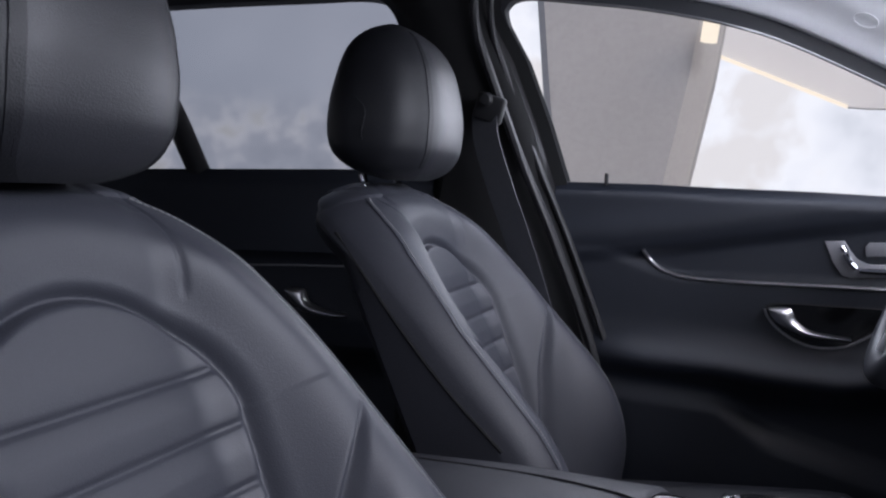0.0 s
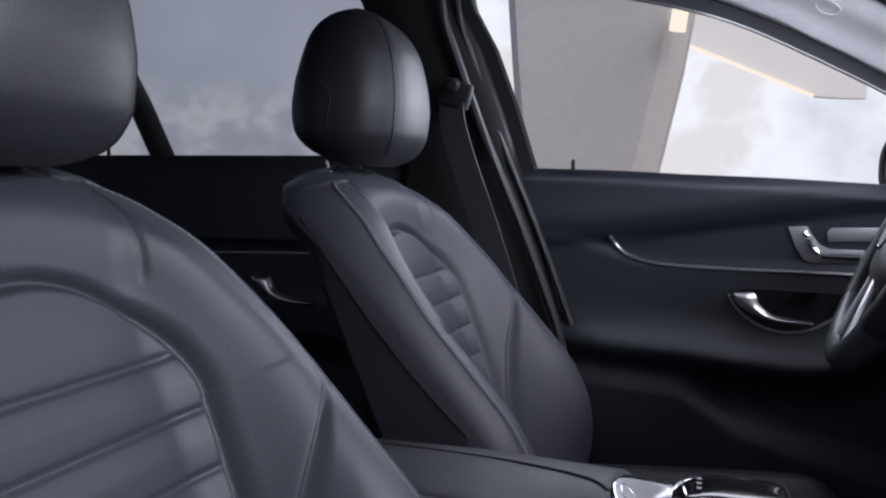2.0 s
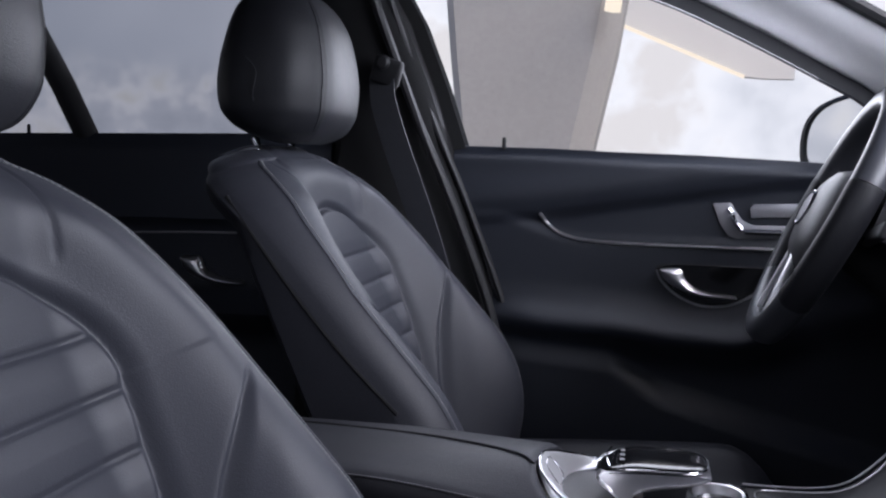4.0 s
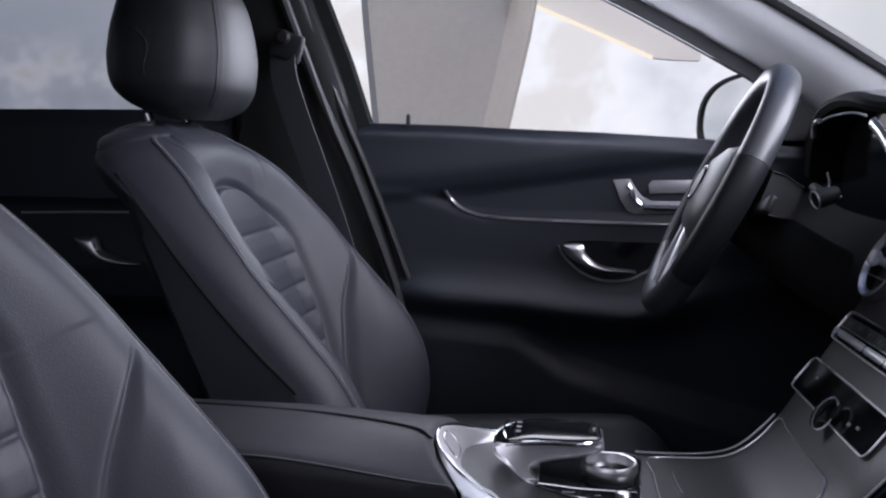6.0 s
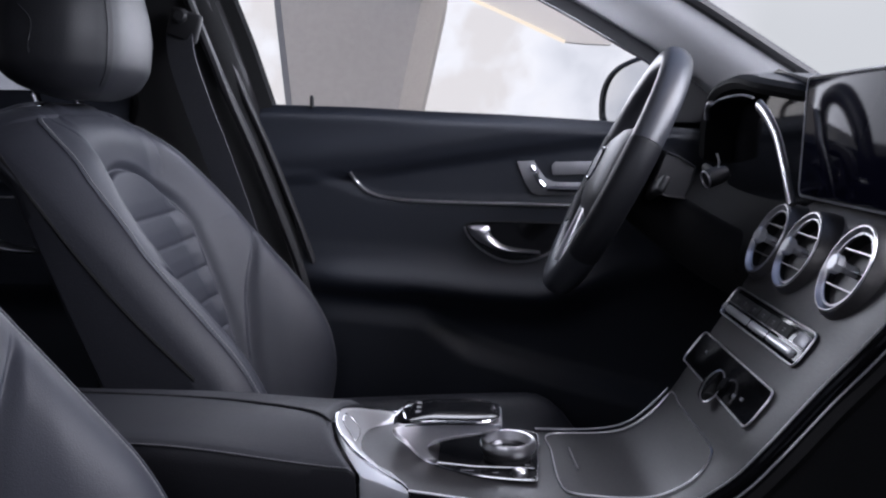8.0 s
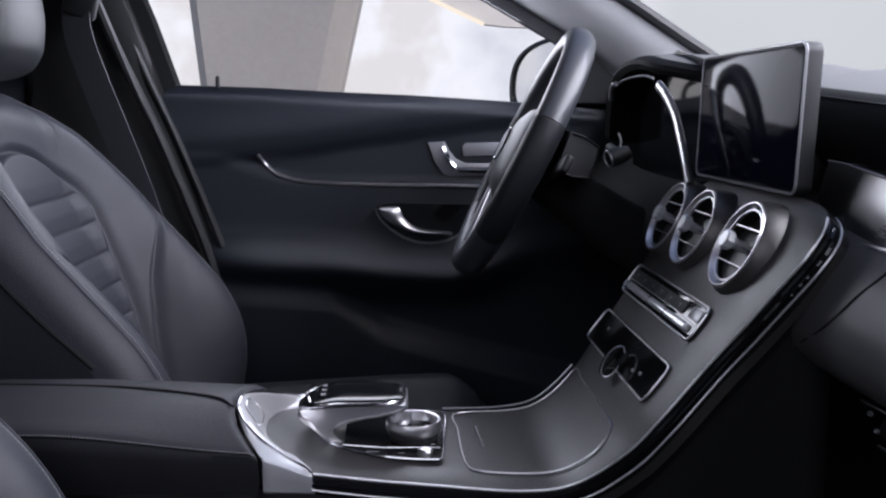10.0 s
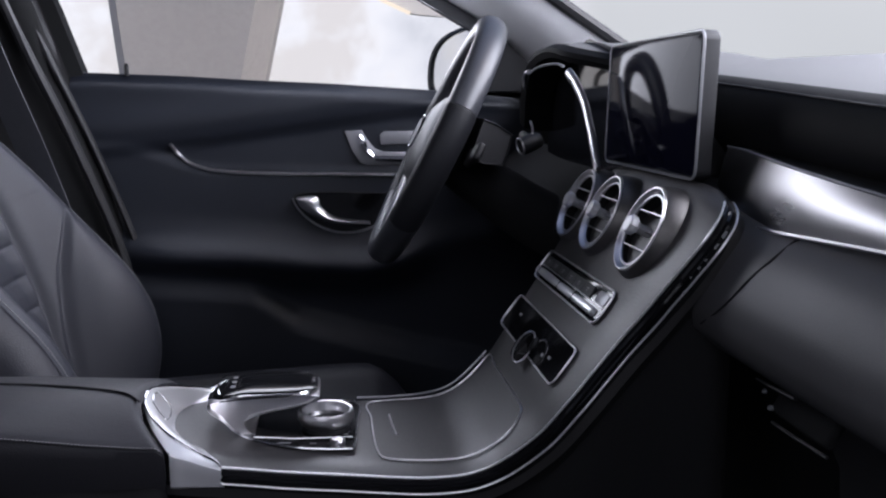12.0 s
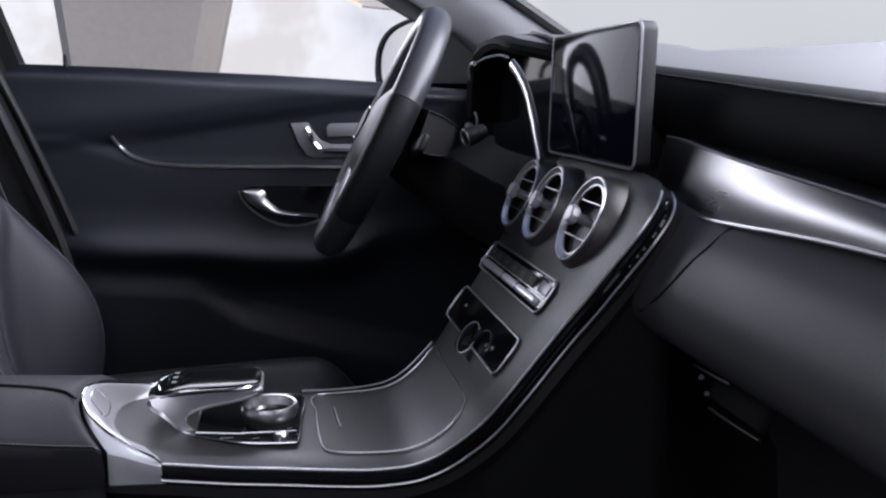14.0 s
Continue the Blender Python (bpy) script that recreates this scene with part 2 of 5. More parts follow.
HALF = [(-0.36, 0.240), (-0.2, 0.252), (-0.05, 0.248), (0.05, 0.243), (0.10, 0.238), (0.14, 0.230), (0.175, 0.216), (0.20, 0.196), (0.215, 0.172), (0.226, 0.135), (0.232, 0.10)]
DROP = [(-0.36, 0.045), (0.0, 0.050), (0.10, 0.054), (0.18, 0.054), (0.232, 0.035)]
half_at, ridge_at, drop_at = smooth_table(HALF), smooth_table(RIDGE, 0.04), smooth_table(DROP, 0.04)
brow_at = smooth_table([(-0.1, 0.80), (0.0, 0.80), (0.10, 0.66), (0.2, 0.45), (0.24, 0.42)], 0.05)
crease_curve = smooth_table([(-0.36, 0.094), (-0.2, 0.114), (-0.08, 0.150), (-0.015, 0.203), (0.0, 0.22)], 0.04)
panel_edge = smooth_table([(-0.36, 0.086), (-0.2, 0.102), (-0.1, 0.117), (0.01, 0.127), (0.05, 0.127)], 0.04)
RIBS = [0.047, 0.001, -0.045, -0.091, -0.137, -0.183, -0.229, -0.275, -0.321]


def insert_edge(v):
    """Half width of the seat's ribbed middle panel at a height."""
    if v > 0.01:
        k = (v - 0.01) / 0.113
        return 0.127 * math.sqrt(1 - k * k) if k < 1 else -1.0
    return panel_edge(v)


def arch_gap(a, v):
    """Distance from the middle panel's seam, positive outside."""
    if v <= 0.01:
        return a - insert_edge(v)
    return (math.hypot(a / 0.127, (v - 0.01) / 0.113) - 1) * 0.12


def crease_at(v):
    return crease_curve(v)


def piping_at(v):
    """Where the stitched edge runs, as a share of the half width."""
    return lerp_table([(0.0, 0.88), (0.10, 0.82), (0.2, 0.70)], v)


def dent(d, wide):
    return math.exp(-(d / wide) ** 2)


def front_of(u, v):
    a = abs(u)
    hw, ridge = half_at(v), ridge_at(v)
    ar = hw * brow_at(v)
    base = ridge * (step(0.085, ar, a) * step(-0.03, 0.02, ridge) + (0.75 + 0.25 * step(0.05, ar, a)) * (1 - step(-0.03, 0.02, ridge)))
    if v > 0.12:
        base += -0.010 * step(0.12, 0.2, v)
    gap = arch_gap(a, v)
    base -= 0.014 * step(0.060, 0.0, gap)
    if gap < 0:
        puff = 0.0018 * min(1, -gap / 0.01)
        rib = min(abs(v - r) for r in RIBS)
        base += puff + 0.0042 * math.sqrt(min(1, rib / 0.023)) * step(0, 0.009, -gap) - 0.0016 * dent(rib, 0.0025) * step(0, 0.006, -gap)
    else:
        base += 0.0045 * step(0, 0.012, gap) * (1 - step(0.10, 0.2, a))
    base -= 0.0042 * dent(gap, 0.0036)
    if v > 0.10:
        base -= 0.0022 * dent(a - 0.108 - 0.05 * (v - 0.11), 0.0022) * step(0.10, 0.115, v)
    if v < 0:
        c = a - crease_at(v)
        base += 0.007 * step(0, 0.03, c) * step(0.0, -0.16, v) - 0.0080 * dent(c, 0.0048) * step(-0.015, -0.045, v)
    if a > ar:
        k = (a - ar) / (hw - ar)
        base -= drop_at(v) * (1 - math.sqrt(max(0, 1 - k * k)))
    return base


def seat_point(u, v, w):
    return Vector((-0.363, DRIVER_Y, 0.75)) + UP_BACK * v + FRONT * w + Vector((0, u, 0))


def build_seat():
    seat = thing("front_seat", (-0.20, DRIVER_Y, 0.30), "dark blue-grey leather front seat with ribbed middle panel", "car seat", "front seats")
    # front skin, cut into its leather panels
    nv, nu = 260, 220
    panels = {k: bmesh.new() for k in ("backrest", "ribbed_panel", "inner_bolster", "outer_bolster", "inner_side_panel", "outer_side_panel")}
    cut = {k: {} for k in panels}
    rows = []
    for i in range(nv + 1):
        v = -0.36 + 0.592 * i / nv
        hw = half_at(v)
        rows.append([(hw * (2 * j / nu - 1), v) for j in range(nu + 1)])
    spots = [[seat_point(u, v, front_of(u, v)) for u, v in r] for r in rows]

    def vert(kind, i, j):
        if (i, j) not in cut[kind]:
            cut[kind][i, j] = panels[kind].verts.new(spots[i][j])
        return cut[kind][i, j]

    for i in range(nv):
        for j in range(nu):
            u = (rows[i][j][0] + rows[i + 1][j + 1][0]) / 2
            v = (rows[i][j][1] + rows[i + 1][j + 1][1]) / 2
            brink = half_at(v) * piping_at(v)
            kind = ("inner_side_panel" if u < 0 else "outer_side_panel") if abs(u) > brink else "ribbed_panel" if arch_gap(abs(u), v) < 0 else ("inner_bolster" if u < 0 else "outer_bolster") if v < -0.015 and abs(u) > crease_at(v) else "backrest"
            panels[kind].faces.new([vert(kind, i, j), vert(kind, i, j + 1), vert(kind, i + 1, j + 1), vert(kind, i + 1, j)])
    # one run of normals over all panels, so that only the seams part them
    grid = np.array(spots)
    dv, du = np.gradient(grid, axis=0), np.gradient(grid, axis=1)
    normals = np.cross(du, dv)
    normals /= np.linalg.norm(normals, axis=2, keepdims=True)
    foot = origin_of(seat)
    for kind, label in (("backrest", ""), ("ribbed_panel", "ribbed leather middle panel"), ("inner_bolster", ""), ("outer_bolster", ""), ("inner_side_panel", "leather side panel with shade painted in"), ("outer_side_panel", "leather side panel with shade painted in")):
        keys = list(cut[kind])
        bmp = panels[kind]
        bmesh.ops.translate(bmp, verts=bmp.verts[:], vec=-foot)
        me = bpy.data.meshes.new(kind)
        bmp.to_mesh(me)
        bmp.free()
        me.materials.append(SIDE if kind.endswith("side_panel") else LEATHER)
        me.shade_smooth()
        me.normals_split_custom_set_from_vertices([normals[i, j].tolist() for i, j in keys])
        ob = new(kind, me)
        ob.parent = seat
        tagged(ob, label)
    # sides and rear shell
    bm, shell = bmesh.new(), []
    for i in range(0, nv + 1, 2):
        v = rows[i][0][1]
        hw = half_at(v)
        e = front_of(hw, v)
        thin = 1 - step(0.17, 0.232, v)
        w1 = min(e - 0.006, -0.040)
        half = [(hw, e), (hw - 0.001, e + (w1 - e) * 0.5), (hw - 0.004, w1), (hw * 0.90, w1 - 0.014 * thin), (hw * 0.78, w1 - 0.028 * thin), (hw * 0.55, w1 - 0.045 * thin), (0, w1 - 0.052 * thin)]
        loop = half + [(-a, w) for a, w in half[-2::-1]]
        shell.append([seat_point(a, v, w) for a, w in loop])
    skin(bm, shell)
    bm.faces.new([bm.verts.new(p) for p in shell[0]])
    # crown of the backrest, between the front skin and the rear
    crown = [seat_point(a, 0.236, front_of(abs(a), 0.232) - 0.012) for a in np.linspace(0.10, -0.10, 13)]
    skin(bm, [shell[-1], crown, [seat_point(a, 0.232, front_of(abs(a), 0.232)) for a in np.linspace(0.10, -0.10, 13)]])
    part("rear_shell", bm, SIDE, seat, "leather seat sides and rear shell with shade painted in")
    # seam that runs down each side of the backrest
    for sgn in (-1, 1):
        side_seam = []
        for x, z in ((-0.470, 0.880), (-0.4242, 0.830), (-0.3666, 0.760), (-0.3107, 0.698), (-0.2497, 0.639)):
            p = Vector((x, DRIVER_Y, z)) - seat_point(0, 0, 0)
            v = p.dot(UP_BACK)
            side_seam.append(seat_point(sgn * (half_at(max(v, -0.36)) - 0.0012), v, p.dot(FRONT)))
        part("side_seam", tube(smooth_path(side_seam, 8), 0.0026, 6), CARPET, seat)
    # seams with single stitches along both bolsters
    for sgn in (-1, 1):
        line = []
        for k in range(120):
            v = 0.20 - 0.47 * k / 119
            hw = half_at(v)
            a = hw * piping_at(v)
            line.append(seat_point(sgn * a, v, front_of(a, v) + 0.0002))
        part("piping", tube(line, 0.0016, 6), LEATHER, seat)
        bm = bmesh.new()
        for k in range(0, 118, 1):
            p, q = line[k], line[k + 1]
            d = (q - p)
            off = Vector((0, -sgn * 0.006, 0)) + FRONT * 0.0016
            b2 = block((d.length * 0.66, 0.0020, 0.0016), basis((p + q) / 2 + off, d, (0, 1, 0)), 0)
            me = bpy.data.meshes.new("stitch")
            b2.to_mesh(me)
            b2.free()
            bm.from_mesh(me)
            bpy.data.meshes.remove(me)
        part("stitching", bm, THREAD, seat, "row of grey stitches")
    # cushion
    bm, rows = bmesh.new(), []
    for i in range(25):
        t = i / 24
        x = -0.30 + 0.52 * t
        half = 0.255 - 0.03 * (2 * t - 1) ** 4
        top = 0.425 + 0.030 * t - 0.06 * max(0, (t - 0.85) / 0.15) ** 2
        sec = []
        for k in range(33):
            s = 2 * k / 32 - 1
            a = abs(s)
            z = top + 0.045 * step(0.5, 0.8, a) - (0.09 * ((a - 0.85) / 0.15) ** 2 if a > 0.85 else 0)
            z -= 0.006 * dent(a - 0.5, 0.02)
            sec.append((x, DRIVER_Y + s * half, z))
        sec += [(x, DRIVER_Y + half * 0.98, 0.31), (x, DRIVER_Y - half * 0.98, 0.31)]
        rows.append(sec)
    skin(bm, rows, closed_u=True, caps=True)
    part("cushion", bm, SIDE, seat)
    part("seat_base", block((0.42, 0.44, 0.08), pose(-0.05, DRIVER_Y, 0.27), 0.02), BLACK, seat)
    # head restraint: an upright egg, deepest below its middle
    bm, rows = bmesh.new(), []
    nz, nc = 48, 72
    heights = [REST_Z[0] + (REST_Z[1] - REST_Z[0]) * (0.5 - 0.5 * math.cos(math.pi * i / nz)) for i in range(nz + 1)]

    def rest_point(z, ang, grow=1.0):
        cs, sn = math.cos(ang), math.sin(ang)
        y = rest_half(z) * math.copysign(abs(sn) ** 0.77, sn)
        w = rest_deep(z) * math.copysign(abs(cs) ** 0.77, cs)
        edge = abs(abs(math.degrees(ang)) - (27 if ang < 0 else 42)) if abs(ang) < math.pi / 2 else 99
        grow -= 0.022 * dent(edge, 2.2)
        return Vector((rest_mid(z) + w * grow, DRIVER_Y + y * grow, z))

    for z in heights:
        rows.append([rest_point(z, 2 * math.pi * (c / nc) - math.pi) for c in range(nc)])
    skin(bm, rows, closed_u=True, caps=True)
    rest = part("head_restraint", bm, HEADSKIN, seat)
    # the sides and rear take a darker tone than the front
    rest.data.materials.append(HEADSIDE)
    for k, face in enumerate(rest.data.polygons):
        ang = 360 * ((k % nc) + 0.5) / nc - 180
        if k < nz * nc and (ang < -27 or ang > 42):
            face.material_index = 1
    for sgn in (-1, 1):
        for degrees_out, r in ((27, 0.0012), (31, 0.0008)) if sgn < 0 else ((42, 0.0012), (46, 0.0008)):
            part("seam", tube([rest_point(z, sgn * radians(degrees_out), 1.0) for z in np.linspace(0.962, 1.150, 40)], r, 5), HEADSIDE, rest)
        part("side_seam", tube(smooth_path([rest_point(z, sgn * radians(a), 1.002) for z, a in ((0.955, 92), (1.0, 90), (1.035, 89), (1.055, 95))], 6), 0.0010, 5), HEADSIDE, rest)
        a = Vector((-0.505, DRIVER_Y + sgn * 0.062, 0.953))
        part("chrome_post", tube([a + Vector((0.006, 0, 0.03)), a, a - Vector((-0.025, 0, 0.09))], 0.006, 10), CHROME, seat, "polished chrome head restraint post")
    return seat


REST_Z = (0.9465, 1.1655)
rest_half = smooth_table([(0.9465, 0.055), (0.953, 0.095), (0.965, 0.116), (0.987, 0.127), (1.02, 0.129), (1.06, 0.124), (1.10, 0.113), (1.125, 0.101), (1.14, 0.088), (1.156, 0.062), (1.1655, 0.025)], 0.006)
rest_deep = smooth_table([(0.9465, 0.020), (0.953, 0.040), (0.963, 0.058), (0.975, 0.071), (0.987, 0.079), (1.005, 0.083), (1.03, 0.0845), (1.06, 0.081), (1.085, 0.0755), (1.105, 0.070), (1.125, 0.061), (1.14, 0.050), (1.156, 0.031), (1.1655, 0.010)], 0.005)
rest_mid = smooth_table([(0.9465, -0.460), (0.96, -0.468), (0.975, -0.474), (1.0, -0.477), (1.05, -0.476), (1.10, -0.475), (1.1655, -0.480)], 0.01)
driver_seat = build_seat()
passenger_seat = copy_thing(driver_seat, pose(-0.20, PASSENGER_Y, 0.30))
# the passenger's head restraint is pushed down onto its backrest
for child in passenger_seat.children:
    if child.name.startswith("head_restraint"):
        child.location += Vector((0.008, 0.004, -0.014))

# ---- car shell ----
def tumble(z):
    """How far out the side glass lies at a height."""
    return 0.742 - 0.30 * max(0, z - 0.95) - 0.12 * max(0, z - 1.15)


def side_path(pts, inward=0.0, per=8):
    return smooth_path([(x, tumble(z) - inward, z) for x, z in pts], per)


FRONT_GLASS = [(-0.303, 0.945), (-0.333, 1.048), (-0.363, 1.135), (-0.391, 1.205), (-0.390, 1.240), (-0.352, 1.258), (-0.25, 1.247), (-0.148, 1.232), (-0.035, 1.207), (0.06, 1.175), (0.20, 1.108), (0.30, 1.055), (0.345, 1.030), (0.42, 0.975), (0.46, 0.93)]
REAR_GLASS = [(-0.52, 0.965), (-0.535, 1.08), (-0.552, 1.19), (-0.572, 1.250), (-0.620, 1.274), (-0.75, 1.278), (-0.95, 1.281), (-1.10, 1.280), (-1.20, 1.27)]

shell = thing("car_body", (-0.2, 0.05, 0.15), "dark-trimmed car cabin shell with grey cloth windscreen pillar", "car body", kind="structure")

# windscreen pillar in grey cloth, from the door frame to the glass
low = smooth_path([(x, tumble(z) - 0.014, z + 0.010) for x, z in FRONT_GLASS[4:]], 6)
high = smooth_path([(-0.45, 0.50, 1.335), (-0.38, 0.50, 1.333), (-0.28, 0.51, 1.328), (-0.15, 0.525, 1.318), (0.0, 0.55, 1.286), (0.12, 0.575, 1.238), (0.22, 0.59, 1.186), (0.31, 0.60, 1.137), (0.40, 0.605, 1.085), (0.52, 0.61, 1.012), (0.60, 0.615, 0.965)], 6)
bm, rows = bmesh.new(), []
for k in range(9):
    t = k / 8
    bulge = 0.022 * math.sin(math.pi * t)
    rows.append([a.lerp(b, t) + Vector((-bulge * 0.3, -bulge, bulge * -0.2)) for a, b in zip(low, high)])
for k in range(5):
    t = 1 - k / 4
    rows.append([a.lerp(b, t) + Vector((0.015 * math.sin(math.pi * t), 0.055 * math.sin(math.pi * t), 0.02 * math.sin(math.pi * t))) for a, b in zip(low, high)])
skin(bm, rows, closed_v=True)
pillar = part("windscreen_pillar", bm, PILLARTRIM, shell, "grey woven cloth windscreen pillar trim")
# oval airbag mark pressed into the pillar cloth
bm = bmesh.new()
c = Vector((0.1545, 0.5955, 1.1795))
mm = basis(c, (0.905, 0.08, -0.40), (0.34, -0.69, 0.63))
sweep(bm, [mm @ Vector((0.017 * math.cos(a), 0.011 * math.sin(a), 0.0)) for a in np.linspace(0, 2 * math.pi, 28, endpoint=False)], ring_shape(0.0011, n=5), up=mm.to_3x3() @ Vector((0, 0, 1)), closed=True)
part("airbag_mark", bm, PILLARTRIM, pillar)
# black edge of the windscreen
part("windscreen_edge", tube([p + Vector((0.008, -0.002, 0.004)) for p in high], 0.010, 8, ry=0.010), RUBBER, shell)

# middle pillar
bm, rows = bmesh.new(), []
for z, x0, x1 in ((0.30, -0.62, -0.20), (0.55, -0.60, -0.215), (0.66, -0.58, -0.225), (0.80, -0.555, -0.268), (0.95, -0.525, -0.318), (1.05, -0.53, -0.345), (1.15, -0.545, -0.378), (1.22, -0.552, -0.412), (1.27, -0.585, -0.418), (1.32, -0.64, -0.38)):
    y = tumble(z) - 0.045
    rows.append([(x0, y + 0.07, z), (x0, y + 0.02, z), (x0 + 0.02, y - 0.005, z), ((x0 + x1) / 2, y - 0.018, z), (x1 - 0.02, y - 0.008, z), (x1, y + 0.01, z), (x1 + 0.004, y + 0.03, z), (x1 + 0.026, y + 0.034, z), (x1 + 0.026, y + 0.07, z)])
skin(bm, rows, closed_u=True, caps=True)
part("middle_pillar", bm, HEADLINER, shell, "black cloth middle pillar trim")
# door seals beside the pillar
for off, r in ((0.0, 0.008), (0.020, 0.006)):
    seal = smooth_path([(x + off, tumble(z) - 0.066 + 1.3 * off, z) for x, z in ((-0.205, 0.36), (-0.212, 0.50), (-0.220, 0.60), (-0.240, 0.69), (-0.304, 0.858), (-0.359, 0.989), (-0.401, 1.122), (-0.420, 1.197), (-0.412, 1.256), (-0.36, 1.275), (-0.2, 1.27), (-0.05, 1.24))], 6)
    part("door_seal", tube(seal, r, 8), RUBBER, shell)

# roof lining, closed out to the glass on both sides
bm, rows = bmesh.new(), []
for x, z in ((-2.0, 1.24), (-1.7, 1.31), (-1.3, 1.355), (-0.8, 1.375), (-0.3, 1.37), (0.05, 1.345), (0.22, 1.315)):
    row = []
    for k in range(17):
        s = 2 * k / 16 - 1
        row.append((x, 0.04 + s * (0.60 if x > -1.9 else 0.5), z - 0.055 * abs(s) ** 3))
    rows.append(row)
skin(bm, rows)
skin(bm, [[(p[0], p[1] * 1.08, p[2] + 0.05) for p in r] for r in rows])
part("roof_lining", bm, HEADLINER, shell, "black cloth roof lining")
rail = [(-1.9, 0.60, 1.24), (-1.4, 0.62, 1.30), (-0.9, 0.625, 1.32), (-0.4, 0.63, 1.315), (-0.1, 0.63, 1.285)]
for sgn, y0 in ((1, 0.0), (-1, 0.08)):
    part("roof_rail", tube(smooth_path([(x, sgn * y + y0, z) for x, y, z in rail], 8), 0.06, 10, ry=0.04), HEADLINER, shell)
# floor, sills and rear closing walls
part("cabin_floor", block((3.2, 1.5, 0.06), pose(-0.5, 0.04, 0.20), 0.01), CARPET, shell, "black carpeted cabin floor")
part("door_sill", block((2.6, 0.10, 0.14), pose(-0.5, -0.74, 0.27), 0.03), BLACK, shell)
part("door_sill", block((2.6, 0.10, 0.14), pose(-0.5, 0.80, 0.27), 0.03), BLACK, shell)
part("fire_wall", block((0.06, 1.5, 0.75), pose(0.88, 0.04, 0.55), 0.01), CARPET, shell)
part("parcel_shelf", block((0.75, 1.3, 0.70), pose(-1.90, 0.04, 0.60), 0.05), HEADLINER, shell)
part("outer_sill_panel", block((2.4, 0.05, 0.2), pose(-0.5, -0.80, 0.25), 0.02), BLACK, shell)

# rear bench
bench = thing("rear_bench_seat", (-1.20, 0.04, 0.30), "black leather rear bench seat in deep shade", "car seat")
part("cushion", block((0.50, 1.26, 0.20), pose(-1.15, 0.04, 0.40, 0, -6, 0), 0.05, 4), SIDE, bench)
part("backrest", block((0.16, 1.26, 0.56), pose(-1.47, 0.04, 0.72, 0, -22, 0), 0.05, 4), SIDE, bench)

# ---- driver's door ----
door = thing("driver_door", (0.05, 0.76, 0.30), "closed dark driver's door with soft trim and chrome strip", "car door")
DOORTOP = [(-0.30, 0.951), (-0.14, 0.947), (-0.04, 0.942), (0.10, 0.937), (0.28, 0.927), (0.50, 0.910)]
STEP = [(-0.32, 0.822), (-0.175, 0.833), (-0.098, 0.842), (0.015, 0.860), (0.124, 0.876), (0.23, 0.891), (0.5, 0.91)]
ARM = [(-0.30, 0.690), (-0.13, 0.684), (-0.035, 0.680), (0.057, 0.669), (0.15, 0.664), (0.22, 0.672), (0.30, 0.70), (0.5, 0.74)]
POCKET = [(-0.30, 0.628), (-0.19, 0.621), (-0.035, 0.608), (0.042, 0.554), (0.153, 0.522), (0.333, 0.476), (0.5, 0.44)]


def door_in(x, z):
    """Depth of the door's inner face."""
    top, st, arm, pk = (lerp_table(t, x) for t in (DOORTOP, STEP, ARM, POCKET))
    y = 0.722
    y += 0.020 * step(top - 0.030, top, z) ** 2          # rolls outwards to the glass
    y -= 0.009 * step(st - 0.012, st + 0.012, z)          # upper pad stands proud of the trim field
    y -= 0.010 * math.exp(-((z - st - 0.035) / 0.03) ** 2)
    drop = 0.040 * step(-0.08, -0.24, x)
    below = step(0.807 + drop, 0.785 + drop * 0.9, z)
    y -= 0.008 * below
    bulge = math.exp(-((z - arm + 0.024) / (0.030 if z > arm - 0.024 else 0.038)) ** 2)
    y -= (0.040 * step(-0.32, -0.14, x) + 0.006) * bulge * (1 - step(0.16, 0.30, x) * 0.85)
    y -= 0.026 * step(pk + 0.018, pk - 0.034, z)
    y -= 0.040 * step(0.34, 0.60, x) * step(0.80, 0.95, z)
    return y


bm, rows = bmesh.new(), []
for i in range(151):
    s = i / 150
    row = []
    for k in range(101):
        x0 = -0.30 + 0.80 * k / 100
        top = lerp_table(DOORTOP, x0)
        z = 0.30 + (top - 0.30) * s
        # rear edge follows the sloping seal
        x = x0 + (0.085 - 0.095 * step(0.55, 0.95, z)) * (1 - k / 100) ** 3
        row.append((x, door_in(x, z), z))
    rows.append(row)
rows.append([(x, y + 0.014, z + 0.0012) for x, y, z in rows[-1]])
rows.append([(x, 0.775, z - 0.004) for x, y, z in rows[-1]])
rows.append([(x, 0.775, 0.30) for x, y, z in rows[-1]])
skin(bm, rows, closed_v=True)
part("door_panel", bm, DOORSKIN, door)
bm = bmesh.new()
outer = [(x + (0.085 - 0.095 * step(0.55, 0.95, z)), z) for z in np.linspace(0.30, 0.95, 30) for x in (-0.30,)]
skin(bm, [[(x, door_in(x + 0.002, z), z) for x, z in outer], [(x - 0.012, 0.735, z) for x, z in outer], [(x - 0.012, 0.775, z) for x, z in outer]])
part("door_edge", bm, BLACK, door)
# chrome strip
strip = [(-0.158, 0.839), (-0.148, 0.824), (-0.133, 0.810), (-0.115, 0.802), (-0.09, 0.796), (-0.04, 0.792), (0.05, 0.790), (0.15, 0.789), (0.26, 0.787), (0.40, 0.785)]
part("chrome_strip", tube(smooth_path([(x, door_in(x, z) - 0.003, z) for x, z in strip], 6), 0.0032, 8, up=(0, 1, 0), ry=0.0034), ALU, door, "thin chrome strip")
